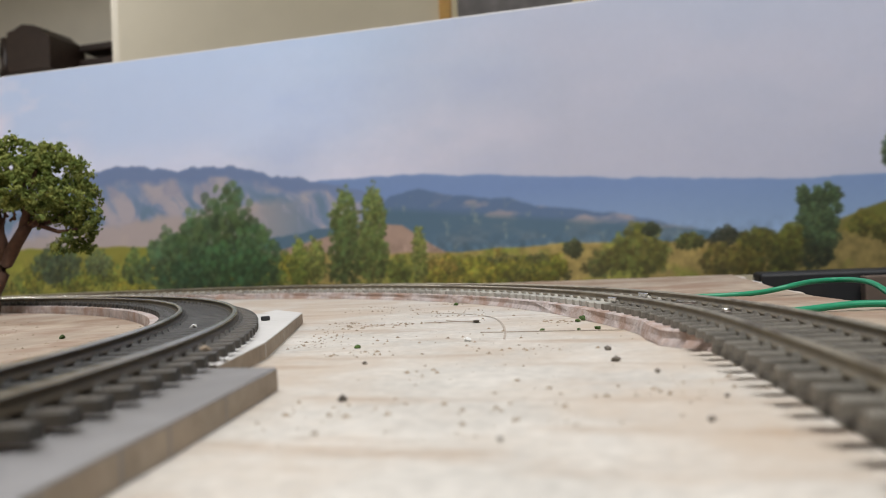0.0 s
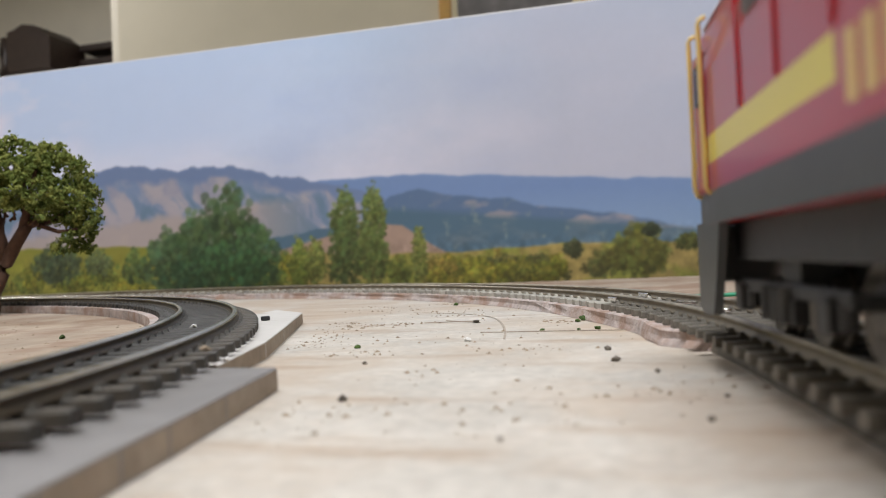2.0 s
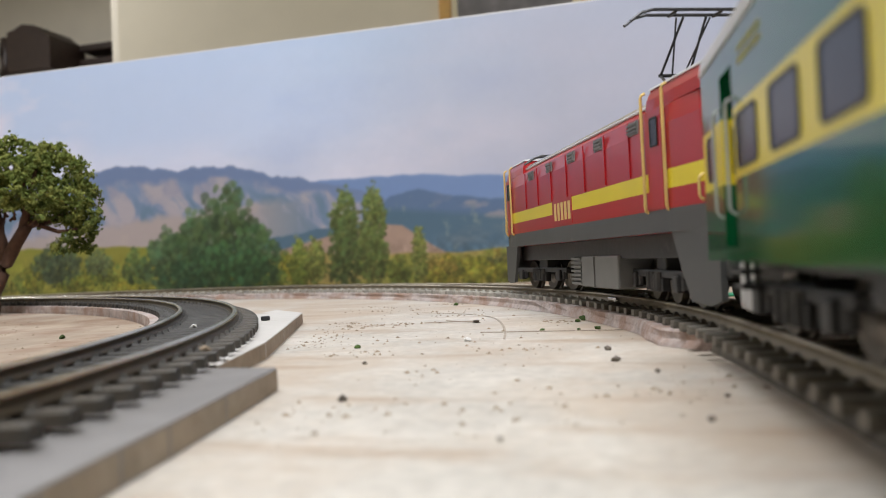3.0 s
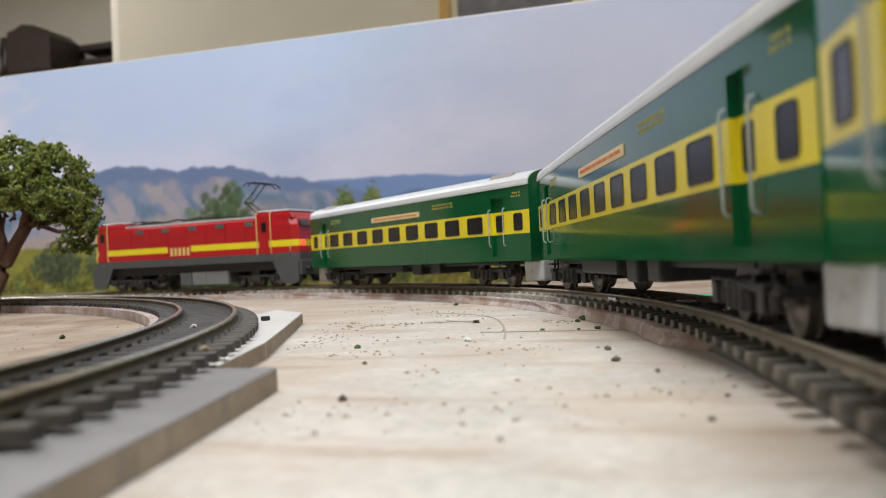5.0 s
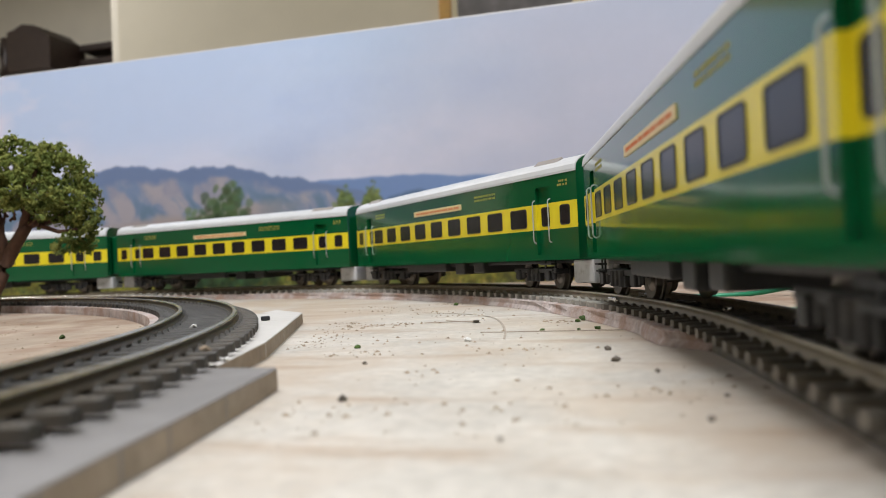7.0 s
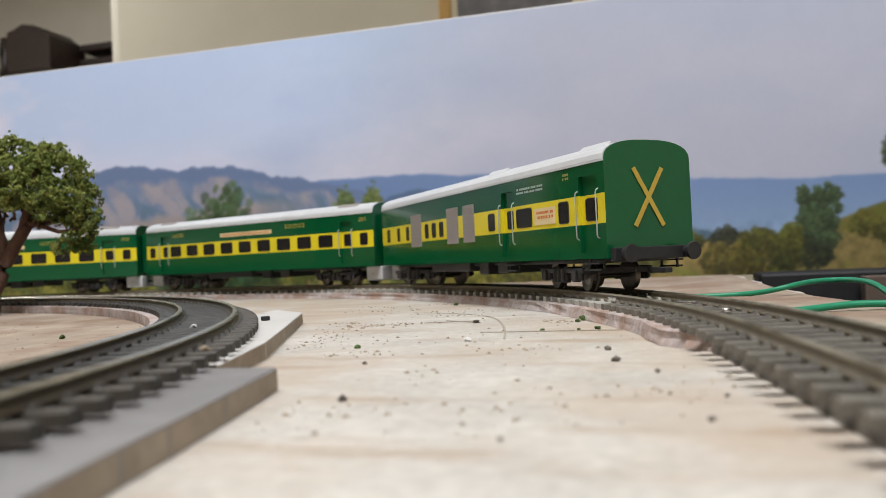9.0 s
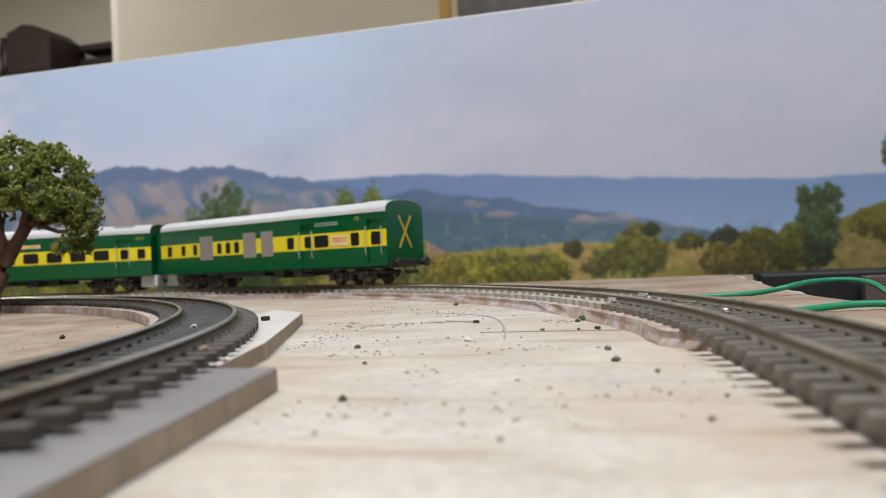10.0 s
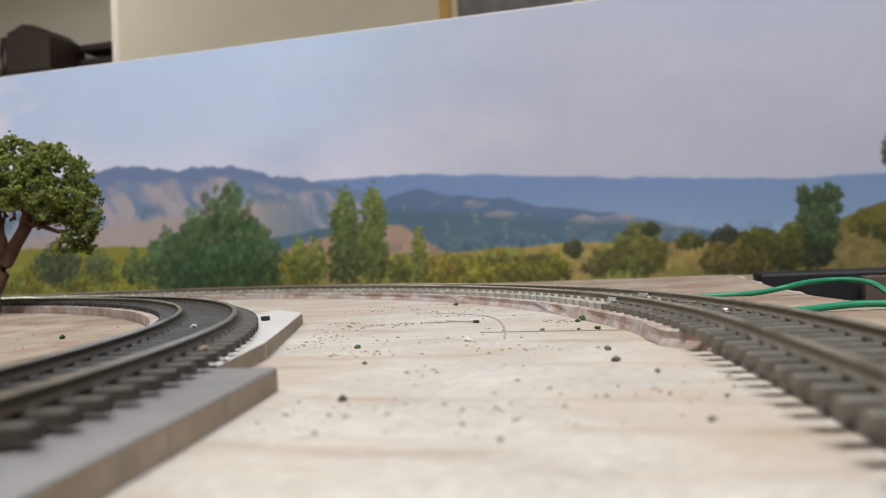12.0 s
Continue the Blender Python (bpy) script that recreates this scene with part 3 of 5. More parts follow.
RAIL_PROFILE = [(-0.0011, 0), (0.0011, 0), (0.0011, 0.0003), (0.00035, 0.0007), (0.00035, 0.0015), (0.00066, 0.0017), (0.00068, 0.0020), (0.00060, 0.0023),
                (0.00035, 0.00247), (0.0, 0.0025), (-0.00035, 0.00247), (-0.00060, 0.0023), (-0.00068, 0.0020), (-0.00066, 0.0017), (-0.00035, 0.0015),
                (-0.00035, 0.0007), (-0.0011, 0.0003)]


def sleeper_mesh(h, material, name):
    bm = bmesh.new()
    w, l, c = 0.0013, 0.0148, 0.0003
    loft(bm, [[(-l, -w, 0), (-l, w, 0), (-l, w, h - c), (-l, w - c, h), (-l, -w + c, h), (-l, -w, h - c)],
              [(l, -w, 0), (l, w, 0), (l, w, h - c), (l, w - c, h), (l, -w + c, h), (l, -w, h - c)]])
    for g in (-0.00825, 0.00825):
        for e in (-0.0017, 0.0017):
            x0 = g + e
            loft(bm, [[(x0 - 0.0006, -0.0008, h), (x0 + 0.0006, -0.0008, h), (x0 + 0.0006, 0.0008, h), (x0 - 0.0006, 0.0008, h)],
                      [(x0 - 0.0004, -0.0005, h + 0.0007), (x0 + 0.0004, -0.0005, h + 0.0007), (x0 + 0.0004, 0.0005, h + 0.0007), (x0 - 0.0004, 0.0005, h + 0.0007)]])
    return mesh_of(name, bm, material)


def track(name, label, line, s0, s1, base, height, pitch, near, zones, side, head):
    """Track with two rails; sleepers of the stretch near are single pieces. zones: (up to s, material)."""
    root = empty(name, label, "railway track", kind="structure")
    zr = base + height
    for g in (-0.00825, 0.00825):
        bm = sweep(bmesh.new(), lambda s: (*at_line(line, s, g)[:2], line(s)[2]), s0, s1, 0.004, RAIL_PROFILE, zr, mi_of=lambda k: 1 if 6 <= k <= 11 else 0)
        part("rail", bm, [side, head], root, "tarnished nickel rail with a polished head", smooth=True)
    # web of plastic between the sleepers under each rail
    for g in (-0.00825, 0.00825):
        part("sleeper_web", sweep(bmesh.new(), lambda s: (*at_line(line, s, g)[:2], line(s)[2]), s0, s1, 0.01,
                                  [(-0.0009, 0.0002), (0.0009, 0.0002), (0.0009, height - 0.0006), (-0.0009, height - 0.0006)], base), M_SLEEPER, root)
    meshes = [sleeper_mesh(height, m, "sleeper") for _, m in zones]
    rnd = random.Random(len(name))
    far = bmesh.new()
    s = s0 + 0.002
    while s < s1:
        x, y, a = line(s)
        z = next((i for i, (lim, _) in enumerate(zones) if s < lim), len(zones) - 1)
        a += rnd.gauss(0, 0.012)
        if near[0] < s < near[1]:
            ob = new("sleeper", meshes[z])
            ob.parent = root
            ob.matrix_basis = pose(x, y, base, 0, 0, math.degrees(a))
        else:
            ca, sa = math.cos(a), math.sin(a)
            q = [(x + l * ca - w * sa, y + l * sa + w * ca) for l, w in ((-0.015, -0.0013), (0.015, -0.0013), (0.015, 0.0013), (-0.015, 0.0013))]
            prism(far, q, base, zr)
        s += pitch
    ob = part("sleepers", far, M_SLEEPER, root)
    ob["kind"] = "stuff"
    return root


def tracks():
    track("track_outer", "curved model railway track with grey sleepers on foam", outer, -2.25, 2.6, 0.0037, 0.0018, 0.0074, (-0.10, 1.45),
          [(0.1035, M_SLEEPERM), (9, M_SLEEPERL)], M_RAIL, M_RAILTOP)
    track("track_inner", "curved model railway track with dark sleepers on foam board", inner, -0.6, 1.9, 0.0049, 0.0020, 0.0074, (-0.1, 1.3), [(9, M_SLEEPER)], M_RAILD, M_RAILBRIGHT)
    # foam roadbed of the outer track, roughly cut
    rnd = random.Random(8)
    bm = bmesh.new()
    n, rings = 190, []
    for i in range(n):
        s = 0.016 + (2.55 - 0.016) * i / (n - 1)
        w1, w0 = -0.0165 + rnd.uniform(-0.0010, 0.0008), 0.0170
        if i == 0:
            w1 = -0.010
        prof = [(w1 - 0.0010, 0.0001), (w1 + rnd.uniform(-0.0009, 0.0006), 0.0018), (w1, 0.0034), (w1 + 0.0007, 0.0037), (w0, 0.0037), (w0, 0.0001)]
        x, y, a = outer(s)
        rings.append([(x + o * math.cos(a), y + o * math.sin(a), h) for o, h in prof])
    loft(bm, rings)
    thing("roadbed", bm, M_FOAM, "pinkish white foam strip under the outer track, stained brown", "roadbed", kind="structure")
    # added strip before the foam begins; its grey stands for shade under the raised track
    bm = sweep(bmesh.new(), outer, -2.25, 0.0155, 0.02, [(-0.0105, 0), (0.013, 0), (0.013, 0.0036), (-0.0098, 0.0036)], 0.0)
    thing("cork_strip", bm, M_SLEEPERM, "added grey strip standing in for shade under the near outer track", "roadbed", kind="structure")
    bm = sweep(bmesh.new(), inner, 0.262, 1.9, 0.02, [(-0.018, 0), (0.0150, 0), (0.0150, 0.0049), (-0.018, 0.0049)], 0.0)
    thing("roadbed_inner", bm, M_FOAM, "pinkish foam strip under the inner track", "roadbed", kind="structure")
    # the two boards beside the inner track
    bm = bmesh.new()
    prism(bm, [(-0.0535, 0.2864), (-0.0465, 0.2193), (-0.0426, 0.1803), (-0.0424, 0.1405), (-0.0475, 0.1405), (-0.0505, 0.200), (-0.064, 0.262), (-0.072, 0.290), (-0.0688, 0.3129)][::-1], 0.0, 0.0041, 1, 0)
    bmesh.ops.bevel(bm, geom=[e for e in bm.edges], offset=0.0003, segments=1, affect="EDGES")
    thing("foam_board", bm, [M_SLABW, M_CUT], "white foam board offcut with a rough brown cut edge", "board")
    bm = bmesh.new()
    prism(bm, [(-0.0299, 0.1345), (-0.0314, 0.108), (-0.0327, 0.0893), (-0.0337, 0.0782), (-0.0347, 0.0644), (-0.0352, 0.05), (-0.0400, 0.02), (-0.0500, -0.05), (-0.0760, -0.05), (-0.0590, 0.03), (-0.0505, 0.08), (-0.0478, 0.1390)][::-1], 0.0, 0.0041, 1, 0)
    bmesh.ops.bevel(bm, geom=[e for e in bm.edges], offset=0.0003, segments=1, affect="EDGES")
    thing("foam_board", bm, [M_SLAB, M_CUT], "grey faced foam board under the near inner track", "board")
    bm = sweep(bmesh.new(), inner, -0.6, 0.2615, 0.02, [(-0.018, 0), (0.0105, 0), (0.0105, 0.0049), (-0.018, 0.0049)], 0.0)
    thing("roadbed_inner", bm, M_FOAM, "foam strip under the near inner track", "roadbed", kind="structure")


# ---------------------------------------------------------------- the train
COACH_L, COACH_W = 0.2201, 0.0352
Z_LOW, Z_BAND0, Z_BAND1, Z_GUTTER, Z_TOP = 0.0114, 0.0230, 0.0329, 0.0438, 0.0502


def wheelset_mesh(r):
    bm = bmesh.new()
    for y in (-0.0078, 0.0078):
        q = 1 if y > 0 else -1
        loft(bm, [[(rr * math.cos(t), y + dy * q, rr * math.sin(t)) for t in [2 * math.pi * k / 20 for k in range(20)]]
                  for rr, dy in ((r + 0.0008, -0.0012), (r + 0.0008, -0.0005), (r, -0.0004), (r * 0.98, 0.0012), (r * 0.6, 0.0008), (r * 0.3, 0.0014))])
    tube(bm, [(0, -0.0085, 0), (0, 0.0085, 0)], 0.0010, 8)
    return mesh_of("wheelset", bm, M_WHEEL)


def bogie(parent, x, axles, base, r, half, top):
    """A bogie: sculpted side frames with axle boxes and springs, a bolster, wheelsets."""
    bm = bmesh.new()
    for sy in (-1, 1):
        y0, y1 = sorted((sy * half, sy * (half - 0.0016)))
        box(bm, -base / 2 - 0.006, base / 2 + 0.006, y0, y1, r + 0.0012, r + 0.0030, 0.0003)
        box(bm, -0.0065, 0.0065, y0 - 0.0002, y1 + 0.0002, r - 0.0022, r + 0.0012, 0.0003)
        for a in axles:
            yb0, yb1 = sorted((sy * (half + 0.0009), sy * (half - 0.0014)))
            box(bm, a - 0.0018, a + 0.0018, yb0, yb1, r - 0.0018, r + 0.0022, 0.0004)
            for e in (-0.0034, 0.0034):
                tube(bm, [(a + e, sy * (half - 0.0006), r - 0.0012), (a + e, sy * (half - 0.0006), r + 0.0014)], 0.0010, 8)
        for e in (-0.004, 0, 0.004):
            tube(bm, [(e, sy * (half + 0.0002), r - 0.0020), (e, sy * (half + 0.0002), r + 0.0026)], 0.0011, 8)
    box(bm, -0.004, 0.004, -half + 0.0016, half - 0.0016, r + 0.0005, top, 0.0003)
    for e in (-base / 2 - 0.0055, base / 2 + 0.0035):
        box(bm, e, e + 0.002, -half + 0.0016, half - 0.0016, r + 0.0008, r + 0.0026)
    b = part("bogie", bm, M_UNDER, parent, "dark grey bogie with springs and axle boxes", pose(x, 0, 0))
    me = wheelset_mesh(r)
    for a in axles:
        part("wheelset", me, None, b, "", pose(a, 0, r))
    return b


def rounded(w, h, r, n=5):
    pts = []
    for cx, cy, a0 in ((w / 2 - r, h / 2 - r, 0), (-w / 2 + r, h / 2 - r, 90), (-w / 2 + r, -h / 2 + r, 180), (w / 2 - r, -h / 2 + r, 270)):
        for k in range(n):
            a = radians(a0 + 90 * k / (n - 1))
            pts.append((cx + r * math.cos(a), cy + r * math.sin(a)))
    return pts


def window_meshes(w, h, r=0.0011, rim=0.0003):
    """Rubber rim and glazing in the x-z plane, outward along +y."""
    bm = bmesh.new()
    a, b = rounded(w, h, r), rounded(w - 2 * rim, h - 2 * rim, r - rim * 0.6)
    n = len(a)
    ring = [[bm.verts.new((x, y, z)) for x, z in pts] for pts, y in ((a, 0), (a, 0.00022), (b, 0.00022), (b, 0.00004))]
    for r0, r1 in zip(ring, ring[1:]):
        for k in range(n):
            bm.faces.new((r0[k], r0[(k + 1) % n], r1[(k + 1) % n], r1[k]))
    rim_me = mesh_of("window", bm, M_RUBBER)
    bm = bmesh.new()
    bm.faces.new([bm.verts.new((x, 0.00008, z)) for x, z in b])
    r = bmesh.ops.extrude_face_region(bm, geom=bm.faces[:])
    bmesh.ops.translate(bm, verts=[v for v in r["geom"] if isinstance(v, bmesh.types.BMVert)], vec=(0, -0.00006, 0))
    return rim_me, mesh_of("pane", bm, M_GLASS)


def heightfield_side(bm, xs, zs, depth, y, sign, mat_of):
    """A side wall of cells, each set back by its depth, with reveals between."""
    def fy(d):
        return sign * (y - d)
    nx, nz = len(xs) - 1, len(zs) - 1
    for i in range(nx):
        for j in range(nz):
            d = depth(i, j)
            q = [(xs[i], fy(d), zs[j]), (xs[i + 1], fy(d), zs[j]), (xs[i + 1], fy(d), zs[j + 1]), (xs[i], fy(d), zs[j + 1])]
            bm.faces.new([bm.verts.new(v) for v in q]).material_index = mat_of(i, j)
            if i + 1 < nx and depth(i + 1, j) != d:
                e = depth(i + 1, j)
                bm.faces.new([bm.verts.new(v) for v in ((xs[i + 1], fy(d), zs[j]), (xs[i + 1], fy(e), zs[j]), (xs[i + 1], fy(e), zs[j + 1]), (xs[i + 1], fy(d), zs[j + 1]))]).material_index = mat_of(i, j)
            if j + 1 < nz and depth(i, j + 1) != d:
                e = depth(i, j + 1)
                bm.faces.new([bm.verts.new(v) for v in ((xs[i], fy(d), zs[j + 1]), (xs[i + 1], fy(d), zs[j + 1]), (xs[i + 1], fy(e), zs[j + 1]), (xs[i], fy(e), zs[j + 1]))]).material_index = 0


def roof_profile(n=15):
    """Half-round roof section from gutter to gutter."""
    pts = []
    for k in range(n):
        a = math.pi * k / (n - 1)
        c, s = math.cos(a), math.sin(a)
        pts.append((COACH_W / 2 * math.copysign(abs(c) ** 0.75, c), Z_GUTTER + (Z_TOP - Z_GUTTER) * abs(s) ** 0.85))
    return pts


def handrail(parent, x, y, z0, z1, sign, material, r=0.00026):
    bm = bmesh.new()
    o = 0.0011
    tube(bm, [(x, sign * y, z0), (x, sign * (y + o * 0.7), z0 + 0.0004), (x, sign * (y + o), z0 + 0.0012), (x, sign * (y + o), z1 - 0.0012),
              (x, sign * (y + o * 0.7), z1 - 0.0004), (x, sign * y, z1)], r, 6)
    return part("handrail", bm, material, parent, smooth=True)


def bars(parent, name, x0, x1, z, h, sign, y, material, seed, rows=1, gap=0.0004):
    """Small lettering too fine to read, as rows of little bars."""
    rnd = random.Random(seed)
    bm = bmesh.new()
    for r in range(rows):
        x, zz = x0, z - r * h * 1.7
        while x < x1 - 0.0004:
            w = rnd.uniform(0.0006, 0.0012)
            box(bm, x, min(x + w, x1), min(sign * y, sign * (y + 0.00008)), max(sign * y, sign * (y + 0.00008)), zz - h / 2, zz + h / 2)
            x += w + gap * (1 if rnd.random() < 0.75 else 2.5)
    return part(name, bm, material, parent)


def coach(label, windows, doors, plates, van=False):
    """A passenger coach, front along +x. Positions are shares of the length from the front."""
    root = empty("passenger_coach", label, "railway coach", group="coaches of the train")
    L, hw = COACH_L, COACH_W / 2

    def X(f):
        return L / 2 - f * L
    xs = sorted({-L / 2, L / 2} | {X(a) for d in doors for a in d[:2]})
    zs = [Z_LOW, 0.0136, Z_BAND0, Z_BAND1, 0.0392, Z_GUTTER]

    def is_door(i):
        m = (xs[i] + xs[i + 1]) / 2
        return any(X(d[1]) < m < X(d[0]) for d in doors)
    bm = bmesh.new()
    for sign in (1, -1):
        heightfield_side(bm, xs, zs, lambda i, j: 0.0014 if is_door(i) and 1 <= j <= 3 else 0.0, hw, sign,
                         lambda i, j: 1 if j == 2 else 0)
    prof = roof_profile()
    for x in (-L / 2, L / 2):                 # ends
        pts = [(x, y, z) for y, z in prof] + [(x, -hw, Z_LOW), (x, hw, Z_LOW)]
        bm.faces.new([bm.verts.new(p) for p in pts]).material_index = 0
    bm.faces.new([bm.verts.new(p) for p in ((-L / 2, -hw, Z_LOW), (L / 2, -hw, Z_LOW), (L / 2, hw, Z_LOW), (-L / 2, hw, Z_LOW))])
    bmesh.ops.remove_doubles(bm, verts=bm.verts[:], dist=1e-6)
    part("body", bm, [M_GREEN, M_YELLOW], root, "glossy dark green body with a yellow window band")
    bm = bmesh.new()
    outer_p = [(y * 1.012, z + 0.0002) for y, z in prof]
    loft(bm, [[(x, y, z) for y, z in outer_p] + [(x, y * 0.97, z - 0.0007) for y, z in prof[::-1]] for x in (-L / 2 + 0.0003, L / 2 - 0.0003)])
    part("roof", bm, M_ROOF, root, "silver white curved roof", smooth=False)
    for f in ((0.10, 0.90) if not van else (0.64, 0.955)):
        for sign in (1, -1):
            bm = new_box(-0.008, 0.008, -0.0016, 0.0016, -0.0004, 0.0006, bevel=0.0003)
            part("roof_vent", bm, M_SHUTTER if not van else M_ROOF, root, "grey roof vent", pose(X(f), sign * hw * 0.78, Z_GUTTER + 0.0048, -sign * 40, 0, 0))
    for sign in (1, -1):                      # gutters
        part("gutter", new_box(-L / 2, L / 2, *sorted((sign * hw, sign * (hw + 0.0003))), Z_GUTTER - 0.0006, Z_GUTTER), M_ROOF, root)
    made = {}
    for f, w, h in windows:
        if (w, h) not in made:
            made[w, h] = window_meshes(w, h)
        rim, pane = made[w, h]
        for sign in (1, -1):
            d = 0.0014 if any(a < f < b for a, b in [q[:2] for q in doors]) else 0
            win = part("window", rim, None, root, "", pose(X(f), sign * (hw - d), (Z_BAND0 + Z_BAND1) / 2, 0, 0, 0 if sign > 0 else 180))
            part("pane", pane, None, win)
    for a, b, _ in doors:
        for sign in (1, -1):
            for f in (a, b):
                handrail(root, X(f) - (0.0006 if f == b else -0.0006), hw, 0.0180, 0.0345, sign, M_HANDRAIL)
            st = bmesh.new()
            for k in range(2):
                box(st, X(b) + 0.0008, X(a) - 0.0008, *sorted((sign * (hw - 0.0030), sign * (hw - 0.0002 - 0.0003 * k))), 0.0096 - 0.0022 * k, 0.0102 - 0.0022 * k)
            for x in (X(b) + 0.001, X(a) - 0.0016):
                box(st, x, x + 0.0006, *sorted((sign * (hw - 0.0028), sign * (hw - 0.0022))), 0.0072, Z_LOW)
            part("footstep", st, M_RUBBER, root, "black footsteps below the door")
    for sign in (1, -1):
        if not van:
            part("route_board", new_box(X(0.61), X(0.38), *sorted((sign * hw, sign * (hw + 0.0004))), 0.0355, 0.0382, bevel=0.0001), M_CREAM, root, "cream route board")
            bars(root, "route_lettering", X(0.60), X(0.39), 0.03685, 0.0009, sign, hw + 0.0004, M_ORANGE, 4)
            bars(root, "lettering", X(0.745), X(0.665), 0.0400, 0.0009, sign, hw, M_GOLD, 5, rows=2)
            bars(root, "lettering", X(0.975), X(0.945), 0.0404, 0.0008, sign, hw, M_GOLD, 6, rows=2)
            bars(root, "lettering", X(0.20), X(0.14), 0.0400, 0.0009, sign, hw, M_GOLD, 7, rows=2)
        else:
            for a, b in plates:
                n = 9
                shutter = part("luggage_shutter", new_box(X(b), X(a), *sorted((sign * hw, sign * (hw + 0.0001))), 0.0205, 0.0372), M_SHUTTER, root, "grey slatted luggage shutter")
                for k in range(n):
                    z0 = 0.0205 + (0.0372 - 0.0205) * k / n
                    part("slat", new_box(X(b), X(a), *sorted((sign * (hw + 0.0001), sign * (hw + 0.0004))), z0, z0 + (0.0372 - 0.0205) / n - 0.00025), M_SHUTTER, shutter)
            part("notice_plate", new_box(X(0.862), X(0.797), *sorted((sign * hw, sign * (hw + 0.0003))), 0.0246, 0.0308), M_CREAM, root, "cream notice plate")
            bars(root, "notice_lettering", X(0.857), X(0.802), 0.0291, 0.0010, sign, hw + 0.0003, M_ORANGE, 9, rows=2)
            bars(root, "lettering", X(0.825), X(0.735), 0.0392, 0.0008, sign, hw, M_HANDRAIL, 10, rows=2)
            bars(root, "lettering", X(0.905), X(0.885), 0.0410, 0.0008, sign, hw, M_GOLD, 11, rows=2)
    # ends: gangway, coupling block, buffers
    for e in (1, -1):
        x = e * L / 2
        if not (van and e < 0):
            part("gangway", new_box(*sorted((x + e * 0.0002, x + e * 0.0062)), -0.0085, 0.0085, 0.0130, 0.0430, bevel=0.0012), M_GREEN, root, "dark green gangway bellows")
        if not (van and e < 0):
          part("coupling_block", new_box(*sorted((x - e * 0.011, x + e * 0.0015)), -0.008, 0.0125, 0.0026, 0.0112, bevel=0.0008),
               M_GREYBLOCK, root, "light grey coupling block")
        part("coupler", new_box(*sorted((x, x + e * 0.0082)), -0.0016, 0.0016, 0.0060, 0.0078, bevel=0.0004), M_RUBBER, root, "black coupler")
        if van and e < 0:
            part("headstock", new_box(x - 0.0024, x, -hw + 0.001, hw - 0.001, 0.0105, 0.0148, bevel=0.0004), M_RUBBER, root, "black buffer beam")
            for y in (-0.0125, 0.0125):
                bm = bmesh.new()
                loft(bm, [[(x - 0.0024 - dx, y + rr * math.cos(t), 0.0128 + rr * math.sin(t)) for t in [2 * math.pi * k / 14 for k in range(14)]]
                          for dx, rr in ((0, 0.0018), (0.0030, 0.0016), (0.0031, 0.0031), (0.0040, 0.0029))])
                part("buffer", bm, M_RUBBER, root, "black round buffer")
            for s2 in (1, -1):
                bm = new_box(-0.0001, 0.0001, -0.0008, 0.0008, -0.0112, 0.0112)
                part("cross_bar", bm, M_XGOLD, root, "gold yellow bar of the tail cross", pose(x - 0.0003 - 0.0001 * (s2 > 0), 0.0004, 0.0312, s2 * 31, 0, 0))
    # underframe
    part("underframe", new_box(-L / 2 + 0.006, L / 2 - 0.006, -0.012, 0.012, 0.0098, Z_LOW, bevel=0.0005), M_UNDER, root)
    for a, b, z in ((0.30, 0.50, 0.0074), (0.545, 0.585, 0.0060), (0.625, 0.665, 0.0066)):
        part("battery_box", new_box(X(b), X(a), -hw + 0.003, hw - 0.003, z, 0.0116, bevel=0.0006), M_UNDER, root, "dark grey battery box")
    for f in (0.155, 0.845):
        bogie(root, X(f), (-0.0145, 0.0145), 0.029, 0.0053, 0.0132, 0.0086)
    return root


LOCO_L, LOCO_W = 0.1908, 0.0368


